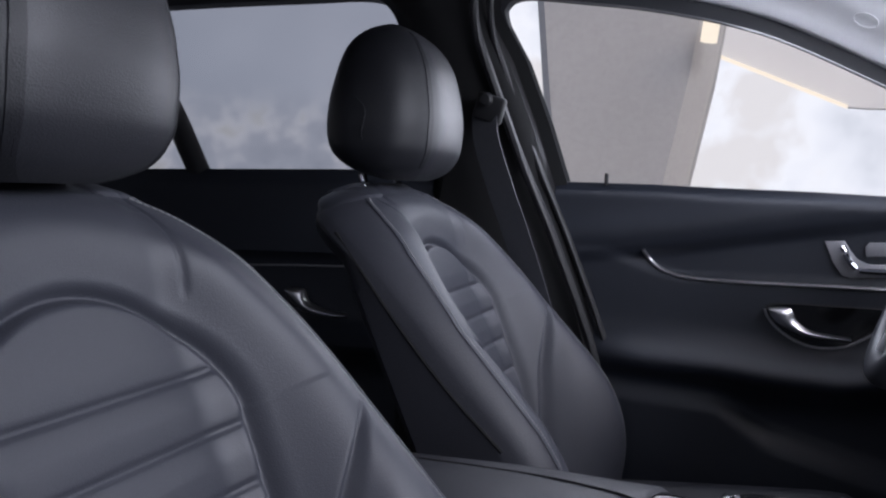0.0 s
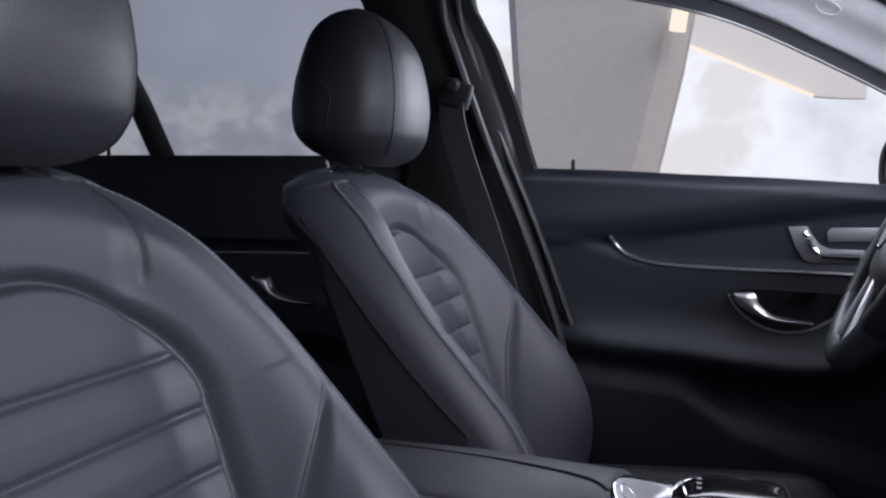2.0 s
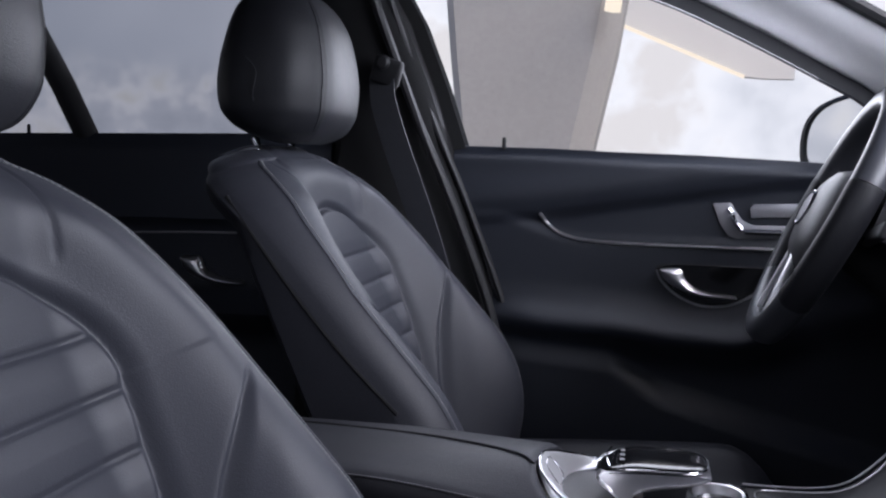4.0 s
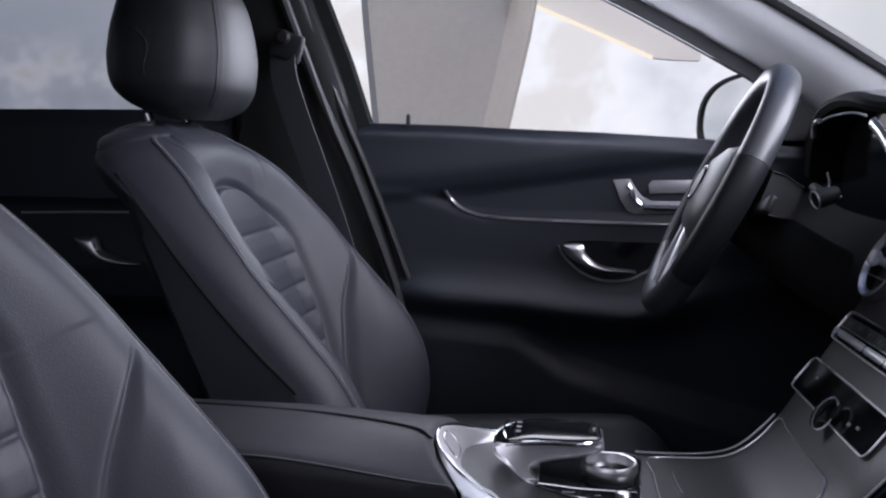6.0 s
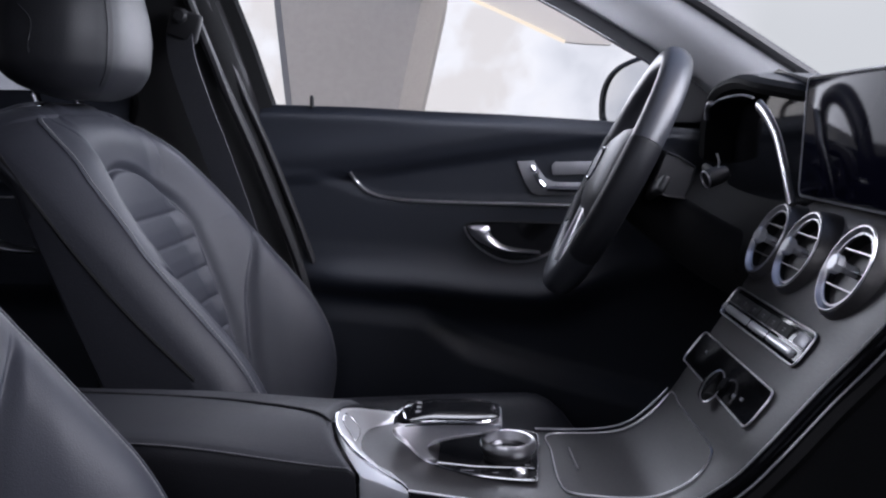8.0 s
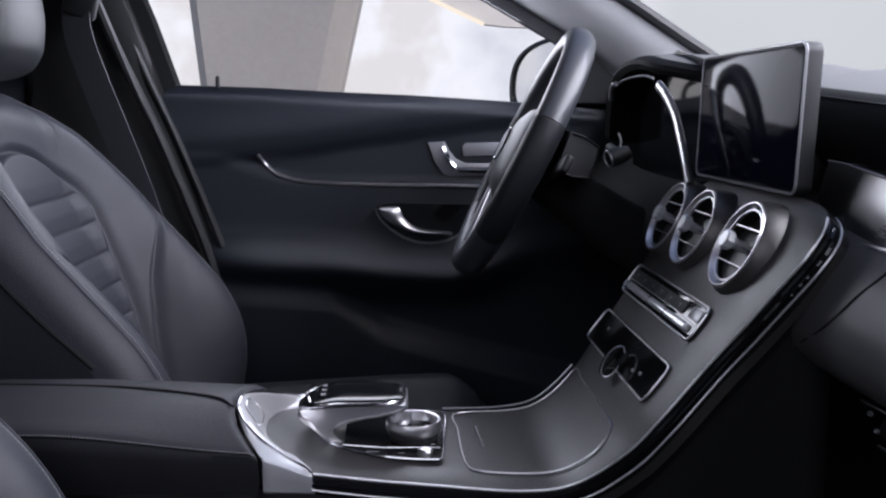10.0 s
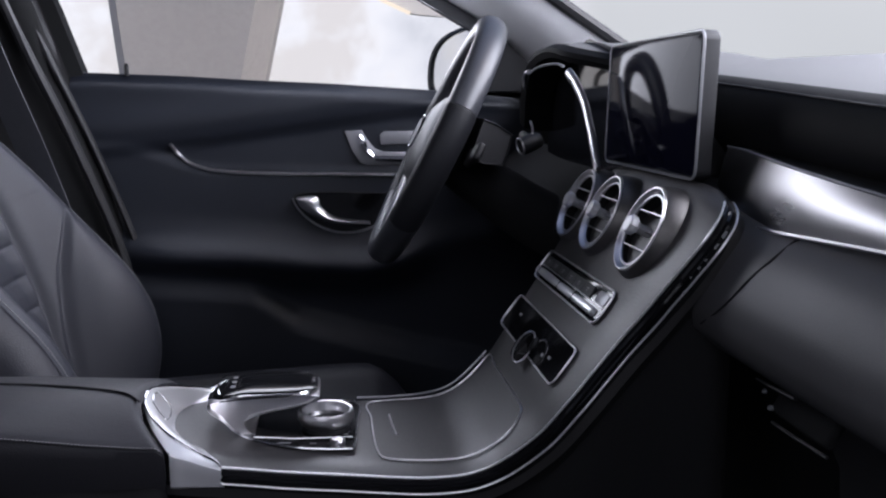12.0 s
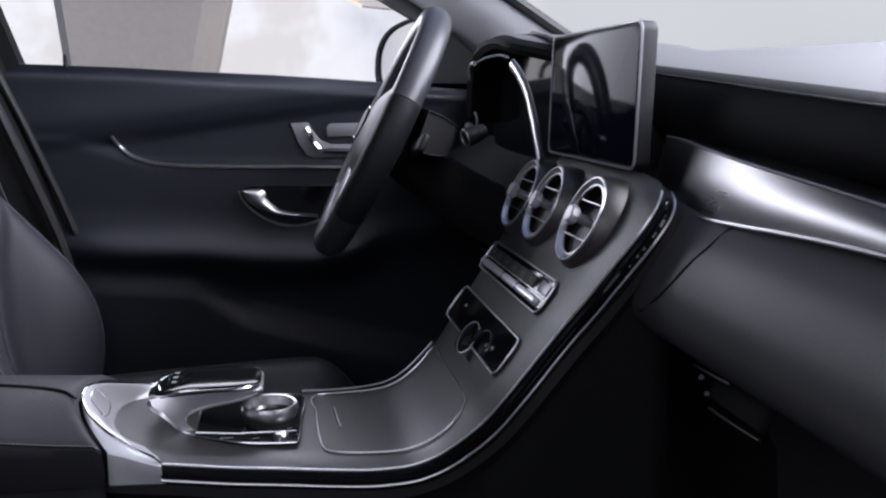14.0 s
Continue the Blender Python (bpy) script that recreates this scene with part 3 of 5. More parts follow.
# pull handle in its hollow
hollow = [(0.036, 0.752), (0.046, 0.759), (0.085, 0.761), (0.15, 0.760), (0.22, 0.758), (0.235, 0.748), (0.20, 0.721), (0.16, 0.698), (0.122, 0.692), (0.09, 0.698), (0.062, 0.714), (0.042, 0.735)]
path = [Vector((x, door_in(x, z) - 0.0015, z)) for x, z in hollow]
loop = smooth_path(path, 6, closed=True)
bm = bmesh.new()
mid = sum(loop, Vector()) / len(loop)
skin(bm, [loop, [mid + (p - mid) * 0.94 + Vector((0, -0.0012, 0)) for p in loop], [mid + (p - mid) * 0.90 + Vector((0, 0.004, 0)) for p in loop]], closed_u=True)
bowl = part("handle_hollow", bm, BLACK, door)
bm = bmesh.new()
f = bm.faces.new([bm.verts.new(mid + (p - mid) * 0.91 + Vector((0, 0.0005, 0))) for p in loop])
part("hollow_floor", bm, PIANO, bowl)
part("hollow_rim", tube([p + Vector((0, -0.001, 0)) for p in loop[36:]], 0.0022, 6, up=(0, 1, 0)), SILVERPAINT, bowl)
bm, rows = bmesh.new(), []
lowr = smooth_path([(0.0405, 0.749, 0), (0.0475, 0.737, 0), (0.0672, 0.7225, 0), (0.1009, 0.7105, 0), (0.163, 0.7065, 0)], 8)
upr = smooth_path([(0.0425, 0.7525, 0), (0.0735, 0.7525, 0), (0.0836, 0.7335, 0), (0.1089, 0.7175, 0), (0.163, 0.7105, 0)], 8)
for k in range(7):
    t = k / 6
    rows.append([(a.lerp(b, t)[0], door_in(0.1, 0.73) - 0.006 - 0.012 * math.sin(math.pi * (0.15 + 0.75 * t)), a.lerp(b, t)[1]) for a, b in zip(lowr, upr)])
rows += [[(x, y + 0.010, z) for x, y, z in r] for r in rows[::-3]]
skin(bm, rows, closed_v=True)
part("door_handle", bm, ALU, door, "satin aluminium door pull")
# seat switches
plate = [(0.122, 0.860), (0.150, 0.862), (0.158, 0.848), (0.170, 0.833), (0.186, 0.826), (0.235, 0.826), (0.238, 0.806), (0.160, 0.804), (0.148, 0.808), (0.134, 0.828)]
fy = door_in(0.15, 0.83) - 0.0005


def upright_slab(outline, lift, y, bevel=0.0):
    """A plate in the door's plane, standing lift proud of depth y."""
    return slab([(x, z) for x, z in outline], lift, Matrix.Translation((0, y, 0)) @ Matrix(((1, 0, 0), (0, 0, -1), (0, 1, 0))).to_4x4(), bevel)


sw = part("seat_switch_plate", upright_slab(plate, 0.004, fy, 0.0012), SILVERPAINT, door, "silver seat switch plate")
part("memory_switch", upright_slab([(0.182, 0.838), (0.26, 0.841), (0.26, 0.862), (0.186, 0.860), (0.180, 0.853)], 0.004, fy, 0.0012), SILVERPAINT, door, "silver memory switch plate")
for pts, r in (([(0.146, 0.853), (0.151, 0.846)], 0.0045), ([(0.152, 0.842), (0.158, 0.830), (0.168, 0.819)], 0.005), ([(0.172, 0.816), (0.195, 0.815), (0.228, 0.815)], 0.005)):
    part("seat_switch", tube(smooth_path([(x, fy - 0.008, z) for x, z in pts], 5), r, 8, up=(0, 1, 0)), CHROME, sw)
part("button", block((0.010, 0.006, 0.006), pose(0.190, door_in(0.19, 0.672) - 0.002, 0.690), 0.0015), SILVERPAINT, door)
# lock pin at the glass line, and a black block for the dark mark below it
part("lock_pin", spun([(0.0032, 0), (0.0036, 0.004), (0.0034, 0.018), (0.0016, 0.0205)], pose(-0.224, 0.728, 0.946), 10), BLACK, door)
part("dark_block", block((0.034, 0.006, 0.026), pose(-0.232, 0.7185, 0.921, -14, 0, 0), 0.0028, 3), BLACK, door, "black block below the lock pin")
# window frame and pane
frame_bm = bmesh.new()
sweep(frame_bm, side_path(FRONT_GLASS), [(-0.012, -0.010), (0.012, -0.010), (0.014, 0.004), (0.004, 0.016), (-0.012, 0.016)], up=(0, 1, 0))
win = part("window_frame", frame_bm, FRAMESKIN, door)
bm = bmesh.new()
edge = side_path(FRONT_GLASS, -0.006, 4)
bm.faces.new([bm.verts.new(p) for p in edge] + [bm.verts.new((0.1, 0.748, 0.925))])
pane = part("pane", bm, CLEAR, win)
pane.visible_shadow = False

# black cover in the front corner of the window
sail = [(0.352, 0.925), (0.360, 0.975), (0.372, 1.012), (0.392, 1.006), (0.44, 0.965), (0.50, 0.925)]
bm = bmesh.new()
sail_in = [Vector((x, tumble(z) - 0.022, z)) for x, z in sail]
skin(bm, [[p + Vector((0, 0.034, 0)) for p in sail_in], sail_in, [p * 0.94 + (sum(sail_in, Vector()) / 6) * 0.06 - Vector((0, 0.004, 0)) for p in sail_in]], closed_u=True, caps=True)
part("mirror_cover", bm, BLACK, door, "black cover in the window's front corner")

# ---- rear door ----
rear = thing("rear_door", (-0.8, 0.76, 0.30), "closed rear car door with dark trim and tinted glass", "car door")
bm, rows = bmesh.new(), []
for i in range(61):
    z = 0.30 + 0.672 * i / 60
    rows.append([(x, 0.722 + 0.016 * step(0.94, 0.972, z) - 0.012 * step(0.80, 0.815, z) - 0.045 * math.exp(-((z - 0.645) / 0.03) ** 2) * step(-1.15, -1.0, x), z) for x in np.linspace(-1.30, -0.53, 40)])
rows.append([(x, 0.78, z) for x, y, z in rows[-1]])
rows.append([(x, 0.78, 0.30) for x, y, z in rows[-1]])
skin(bm, rows, closed_v=True)
part("door_panel", bm, DOORSKIN, rear)
part("trim_strip", tube([(-0.93, 0.712, 0.786), (-0.82, 0.711, 0.789), (-0.70, 0.711, 0.791), (-0.60, 0.711, 0.792)], 0.0022, 6), SILVERPAINT, rear)
bm, rows = bmesh.new(), []
a_ = smooth_path([(-0.822, 0.741, 0), (-0.812, 0.720, 0), (-0.782, 0.704, 0), (-0.7405, 0.697, 0), (-0.70, 0.697, 0)], 6)
b_ = smooth_path([(-0.820, 0.745, 0), (-0.788, 0.745, 0), (-0.776, 0.722, 0), (-0.7406, 0.7075, 0), (-0.70, 0.702, 0)], 6)
for k in range(6):
    t = k / 5
    rows.append([(a.lerp(b, t)[0], 0.708 - 0.012 * math.sin(math.pi * (0.15 + 0.75 * t)), a.lerp(b, t)[1]) for a, b in zip(a_, b_)])
rows += [[(x, y + 0.010, z) for x, y, z in r] for r in rows[::-5]]
skin(bm, rows, closed_v=True)
part("door_handle", bm, ALU, rear, "satin aluminium door pull")
frame_bm = bmesh.new()
sweep(frame_bm, side_path(REAR_GLASS), [(-0.014, -0.012), (0.014, -0.012), (0.016, 0.02), (-0.014, 0.02)], up=(0, 1, 0))
win = part("window_frame", frame_bm, RUBBER, rear)
part("window_bar", tube([(-1.030, tumble(0.965) - 0.004, 0.962), (-1.060, tumble(1.06) - 0.004, 1.06), (-1.10, tumble(1.17) - 0.004, 1.17), (-1.15, tumble(1.28) - 0.004, 1.285)], 0.026, 8, up=(0, 1, 0), ry=0.012), RUBBER, rear)
part("lock_pin", spun([(0.0032, 0), (0.0036, 0.004), (0.0034, 0.018), (0.0016, 0.0205)], pose(-1.155, 0.728, 0.968), 10), BLACK, rear)
bm = bmesh.new()
edge = side_path(REAR_GLASS, -0.006, 4)
bm.faces.new([bm.verts.new(p) for p in edge] + [bm.verts.new((-1.9, 0.70, 1.12)), bm.verts.new((-1.9, 0.745, 0.96))])
pane = part("pane", bm, TINTED, win, "dark tinted pane")
pane.visible_shadow = False
part("rear_quarter_panel", block((0.62, 0.06, 0.70), pose(-1.62, 0.76, 0.62), 0.02), BLACK, rear)

# ---- seat belt ----
belt = thing("seat_belt", (-0.39, 0.62, 0.70), "dark grey seat belt hanging from the middle pillar", "seat belt")
path = smooth_path([(-0.410, 0.618, 1.062), (-0.404, 0.612, 1.015), (-0.380, 0.612, 0.94), (-0.358, 0.613, 0.88), (-0.326, 0.617, 0.785), (-0.290, 0.626, 0.66)], 6)
bm = bmesh.new()
sweep(bm, path, [(-0.0245, -0.001), (0.0245, -0.001), (0.0245, 0.001), (-0.0245, 0.001)], up=(0.35, 1, 0))
part("webbing", bm, WEBBING, belt)
part("belt_guide", block((0.050, 0.016, 0.045), pose(-0.400, 0.615, 1.068, 8, 18, 0), 0.006, 3), BLACK, belt)
part("guide_bolt", spun([(0.012, 0), (0.012, 0.004), (0.008, 0.008), (0.001, 0.0085)], pose(-0.404, 0.607, 1.082, 90, 0, 0), 16), BLACK, belt, "dark guide bolt")

# ---- outside mirror ----
mirror = thing("door_mirror", (0.33, 0.90, 0.90), "black door mirror outside the driver's window", "mirror")
bm = bmesh.new()
rim = smooth_path([(0.284, 0.90, 0.925), (0.279, 0.90, 0.975), (0.297, 0.90, 1.013), (0.335, 0.90, 1.036), (0.40, 0.90, 1.048), (0.47, 0.90, 1.04), (0.50, 0.90, 1.00), (0.49, 0.90, 0.94), (0.42, 0.90, 0.915), (0.33, 0.90, 0.912)], 6, closed=True)
mid = sum(rim, Vector()) / len(rim)
turn = Matrix.Translation((0.285, 0.936, 0.975)) @ Matrix.Rotation(radians(-50), 4, "Z") @ Matrix.Translation((-0.279, -0.90, -0.975))
rim = [turn @ p for p in rim]
mid = turn @ mid
skin(bm, [[mid + (p - mid) * s + Vector((d * 0.72, d * 0.70, 0)) for p in rim] for s, d in ((0.87, 0.004), (0.90, -0.004), (1.0, 0.0), (1.02, 0.03), (0.92, 0.075), (0.6, 0.105), (0.1, 0.115))], closed_u=True)
part("mirror_housing", bm, RUBBER, mirror)
bm = bmesh.new()
bm.faces.new([bm.verts.new(mid + (p - mid) * 0.885 + Vector((0.001, 0.001, 0))) for p in rim])
part("mirror_pane", bm, MIRRORGLASS, mirror)
part("mirror_foot", block((0.10, 0.16, 0.035), pose(0.40, 0.83, 0.915), 0.012, 3), RUBBER, mirror)

# ---- dashboard ----
dash = thing("dashboard", (0.6, 0.04, 0.45), "black soft-trimmed dashboard with polished dark metal trim panel", "dashboard")
TOP = [(0.90, 0.963), (0.76, 0.953), (0.62, 0.945), (0.52, 0.939), (0.485, 0.9365), (0.468, 0.9345)]
FACE = [(0.468, 0.9345), (0.457, 0.9325), (0.449, 0.9285), (0.444, 0.922), (0.4405, 0.912), (0.4395, 0.900), (0.4415, 0.888), (0.447, 0.877), (0.456, 0.866)]
LOWER = [(0.440, 0.845), (0.427, 0.828), (0.407, 0.814), (0.394, 0.795), (0.383, 0.772), (0.377, 0.751), (0.380, 0.736), (0.396, 0.721), (0.435, 0.703), (0.50, 0.66), (0.53, 0.60), (0.55, 0.40)]


def dash_rows(profile, y0, y1, n, drop=0.0, above=0.0):
    rows = []
    for k in range(n + 1):
        y = y0 + (y1 - y0) * k / n
        curve = 0.05 * max(0, (abs(y - 0.04) - 0.35) / 0.35) ** 2
        rows.append([(x - curve * 0.4, y, z + drop * min(y, 0.25) * min(1, max(0, (z - above) / 0.05) if above else 1)) for x, z in profile])
    return rows


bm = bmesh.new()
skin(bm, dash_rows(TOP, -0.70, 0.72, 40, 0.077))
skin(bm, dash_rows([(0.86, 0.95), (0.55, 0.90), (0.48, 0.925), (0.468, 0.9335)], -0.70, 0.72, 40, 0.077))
part("top_pad", bm, TOPPAD, dash, "dashboard top with sheen painted in as grey")
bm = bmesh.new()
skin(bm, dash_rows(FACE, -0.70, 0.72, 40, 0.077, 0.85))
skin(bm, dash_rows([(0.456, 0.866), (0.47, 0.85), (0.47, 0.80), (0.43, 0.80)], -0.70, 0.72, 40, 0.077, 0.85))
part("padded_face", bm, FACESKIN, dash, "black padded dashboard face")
part("face_seam", tube([Vector(r[2]) + Vector((-0.0004, 0, 0.0002)) for r in dash_rows(FACE, -0.70, 0.10, 30, 0.077, 0.85)], 0.0009, 5), BLACK, dash)
# lacquer panel that sweeps across the passenger side
bm, rows = bmesh.new(), []
for k in range(49):
    y = -0.70 + 0.67 * k / 48
    t = max(0.0, (-0.08 - y) / 0.62)
    hi, lo = 0.873 - 0.048 * t, 0.818 + 0.012 * step(0, 0.5, t) - 0.03 * step(0.5, 1, t)
    bow = (0.40 if y > -0.26 else -0.10) * (y + 0.26) ** 2
    row = [(0.456, y, hi)]
    for j in range(11):
        s = j / 10
        row.append((0.4225 + bow - 0.0098 * s - 0.0022 * math.sin(math.pi * s), y, hi + (lo - hi) * s))
    row.append((0.4185, y, lo - 0.004))
    rows.append(row)
skin(bm, rows)
part("trim_panel", bm, LACQUER, dash, "polished dark metal trim panel")
part("chrome_strip", tube([Vector(r[-2]) + Vector((-0.0025, 0, -0.0015)) for r in rows], 0.0016, 6), ALU, dash)
part("upper_strip", tube([Vector(r[1]) + Vector((-0.0005, 0, 0.0005)) for r in rows], 0.0012, 6), SILVERPAINT, dash)
bm = bmesh.new()
skin(bm, dash_rows(LOWER, -0.70, -0.10, 24))
part("lower_panel", bm, DASHSKIN, dash)
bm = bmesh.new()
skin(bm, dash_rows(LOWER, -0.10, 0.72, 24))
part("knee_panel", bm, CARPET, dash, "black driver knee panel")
# glove box: its seam and catch
seam = [(0.4125, -0.214, 0.8190), (0.4116, -0.2111, 0.8167), (0.4035, -0.2051, 0.8042), (0.3956, -0.1932, 0.7887), (0.3897, -0.1815, 0.7718), (0.3881, -0.1669, 0.7578), (0.3926, -0.1407, 0.7425)]
lower_x = sorted((z, x) for x, z in LOWER)
seam = [(lerp_table(lower_x, z) - 0.0002, y, z) for x, y, z in seam]
part("glove_box_seam", tube(smooth_path(seam, 6), 0.0011, 6), BLACK, dash)
catch = part("glove_box_catch", block((0.008, 0.074, 0.026), pose(0.412, -0.245, 0.705, 0, 30, 0), 0.004, 3), CARPET, dash, "black glove box catch")
part("catch_lip", tube([(0.3985, -0.196, 0.7145), (0.3985, -0.225, 0.716), (0.3985, -0.250, 0.7175)], 0.0013, 6), BLACK, catch)
part("catch_lip", tube([(0.3985, -0.222, 0.691), (0.3985, -0.255, 0.692), (0.3985, -0.292, 0.6935)], 0.0013, 6), BLACK, catch)
for zz, yy in ((0.7085, -0.205), (0.6995, -0.215)):
    part("catch_stud", spun([(0.002, 0), (0.002, 0.002), (0.001, 0.003)], basis((0.3995, yy, zz), (0, 1, 0), (0.5, 0, 1)), 10), SILVERPAINT, catch)

# ---- instrument binnacle ----
bin_ = thing("instrument_binnacle", (0.45, 0.36, 0.80), "black instrument binnacle with chrome-edged cowl", "instrument panel")
bm, rows = bmesh.new(), []
arch = smooth_path([(0, 0.560, 0.890), (0, 0.545, 0.935), (0, 0.510, 0.967), (0, 0.45, 0.983), (0, 0.37, 0.987), (0, 0.29, 0.983), (0, 0.21, 0.973), (0, 0.14, 0.958), (0, 0.085, 0.942), (0, 0.04, 0.922)], 6)
for dx, dz, dy in ((0.62, -0.008, 0.0), (0.50, 0.000, 0.0), (0.41, 0.003, 0.0), (0.372, 0.000, 0.0), (0.360, -0.005, 0.002), (0.358, -0.011, 0.006), (0.364, -0.018, 0.012), (0.385, -0.022, 0.014), (0.44, -0.024, 0.014)):
    rows.append([(dx + 0.020 * step(0.62, 0.40, dx) + 0.062 * step(0.32, 0.17, p.y) + 0.05 * max(0, 0.965 - p.z), p.y - dy * step(0.45, 0.56, p.y), p.z + dz - 0.014 * step(0.42, 0.18, p.y)) for p in arch])
skin(bm, rows[3:])
part("cowl", bm, FACESKIN, bin_)
# same cowl, its upper rows in the colour with painted sheen
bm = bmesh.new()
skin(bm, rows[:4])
part("cowl_top", bm, TOPPAD, bin_, "cowl top with sheen painted in as pale grey")
bm = bmesh.new()
skin(bm, [[(0.43, 0.56, 0.78), (0.425, 0.56, 0.95)], [(0.43, 0.335, 0.78), (0.42, 0.335, 0.99)], [(0.43, 0.10, 0.78), (0.425, 0.10, 0.95)]])
part("dial_face", bm, PIANO, bin_, "unlit black instrument face")
bm = bmesh.new()
sweep(bm, smooth_path([(0.372, 0.246, 0.944), (0.374, 0.222, 0.932), (0.377, 0.196, 0.911), (0.377, 0.172, 0.886), (0.376, 0.150, 0.862), (0.376, 0.133, 0.840)], 6), ring_shape(0.007, 0.004, 10), up=(1, 0, 0))
part("chrome_arc", bm, ALU, bin_, "polished chrome arc")
part("chrome_arc", tube(smooth_path([(0.367, 0.435, 0.951), (0.368, 0.455, 0.949), (0.370, 0.470, 0.943), (0.372, 0.477, 0.930)], 6), 0.0035, 8), ALU, bin_, "polished chrome arc")
part("cowl_inner_lip", tube(smooth_path([(0.372, 0.455, 0.949), (0.374, 0.41, 0.956), (0.375, 0.33, 0.958), (0.372, 0.27, 0.953)], 6), 0.0016, 6), SILVERPAINT, bin_)

wiper = thing("windscreen_wiper", (0.97, 0.20, 0.955), "black wiper arm lying along the foot of the windscreen", "wiper")
part("wiper_blade", tube(smooth_path([(0.97, 0.49, 0.979), (0.972, 0.40, 0.9785), (0.976, 0.20, 0.976), (0.985, -0.20, 0.970)], 8), 0.0045, 8, ry=0.003), RUBBER, wiper)
part("wiper_arm", tube(smooth_path([(0.976, 0.20, 0.982), (0.990, 0.0, 0.976), (1.01, -0.22, 0.955)], 6), 0.005, 8), BLACK, wiper)

# ---- steering wheel ----
WC = Vector((0.2315, 0.372, 0.860))
TILT_W = radians(26.2)
WN = Vector((-math.cos(TILT_W), 0.055, math.sin(TILT_W))).normalized()
WS = Vector((0.0597, 1, 0)).normalized()
WU = WS.cross(WN).normalized()
WU = WU if WU.z > 0 else -WU
wheel = thing("steering_wheel", (0.30, 0.372, 0.80), "black leather steering wheel with silver spokes", "steering wheel")


def at_wheel(a, r, lift=0.0):
    """A place on the wheel: degrees from the top towards the centre of the car, radius, height towards the driver."""
    return WC + WS * (-math.sin(radians(a))) * r + WU * math.cos(radians(a)) * r + WN * lift


RIM_R, RIM_T = 0.157, 0.0165
for a0, a1, fat in ((-74, 74, 1.0), (74, 128, 1.03), (128, 232, 1.0), (232, 286, 1.03)):
    bm = bmesh.new()
    pts = [at_wheel(a, RIM_R) for a in np.linspace(a0 + 0.5, a1 - 0.5, 26)]
    shape = ring_shape(RIM_T * fat, RIM_T * 1.15 * fat, 20, 0.9)
    sweep(bm, pts, shape, up=WN)
    part("rim", bm, RIMSKIN if fat == 1 else HEADSIDE, wheel, "black leather rim section")
for a in (-74, 74, 128, 232):
    bm = bmesh.new()
    sweep(bm, [at_wheel(a - 0.55, RIM_R), at_wheel(a + 0.55, RIM_R)], ring_shape(RIM_T * 0.99, RIM_T * 1.14, 20, 0.9), up=WN)
    part("rim_seam", bm, BLACK, wheel)
# raised seam along the inside of the rim
part("rim_stitching", tube([at_wheel(a, RIM_R - RIM_T * 0.80, RIM_T * 0.62) for a in np.linspace(0, 360, 120, endpoint=False)], 0.0011, 5, closed=True, up=WN), THREAD, wheel, "grey stitched seam")
# airbag cover
bm, rows = bmesh.new(), []
for s, h in ((0.9, -0.014), (1.02, -0.004), (0.97, 0.012), (0.85, 0.024), (0.6, 0.033), (0.3, 0.037), (0.05, 0.038)):
    row = []
    for k in range(40):
        a = 2 * math.pi * k / 40
        u = 0.088 * math.copysign(abs(math.cos(a)) ** 0.75, math.cos(a)) * s
        v = 0.072 * math.copysign(abs(math.sin(a)) ** 0.8, math.sin(a)) * s - 0.006
        row.append(WC + WS * (u) + WU * v + WN * (h - 0.012))
    rows.append(row)
skin(bm, rows, closed_u=True)
hub = part("airbag_cover", bm, HUBSKIN, wheel)
m = basis(WC + WN * 0.0265 + WU * 0.0, (0, -1, 0), WU)
part("badge_ring", tube([m @ Vector((0.022 * math.cos(t), 0.022 * math.sin(t), 0)) for t in np.linspace(0, 2 * math.pi, 36, endpoint=False)], 0.0022, 6, closed=True, up=WN), CHROME, hub)
part("badge", spun([(0.0195, 0.0), (0.0195, 0.0015), (0.001, 0.002)], m, 28), SILVERPAINT, hub, "plain silver badge disc")
# spokes: two at the sides, one double at the foot
for sgn in (-1, 1):
    bm = bmesh.new()
    sweep(bm, [WC + WS * (sgn * 0.07) - WU * 0.018 - WN * 0.012, WC + WS * (sgn * 0.12) - WU * 0.020 - WN * 0.010, WC + WS * (sgn * 0.152) - WU * 0.020 - WN * 0.004], [(-0.024, -0.008), (0.024, -0.008), (0.022, 0.006), (-0.022, 0.006)], up=WN)
    spoke = part("side_spoke", bm, PIANO, wheel)
    part("spoke_switch", block((0.030, 0.022, 0.006), basis(WC + WS * (sgn * 0.105) - WU * 0.014 - WN * 0.001, (0, 1, 0), WU), 0.002), SILVERPAINT, spoke)
    bm = bmesh.new()
    a, b = WC + WS * (sgn * 0.020) - WU * 0.055 + WN * 0.012, WC + WS * (sgn * 0.040) - WU * 0.148 + WN * 0.008
    sweep(bm, smooth_path([a, a.lerp(b, 0.5) + WS * (sgn * 0.004), b], 6), ring_shape(0.0075, 0.005, 10, 0.8), up=WN)
    part("lower_spoke", bm, SURROUND, wheel, "satin aluminium lower spoke")
bm = bmesh.new()
sweep(bm, [WC - WU * 0.06 - WN * 0.010, WC - WU * 0.146 - WN * 0.010], [(-0.030, -0.006), (0.030, -0.006), (0.030, 0.004), (-0.030, 0.004)], up=WN)
part("lower_spoke_web", bm, PIANO, wheel)
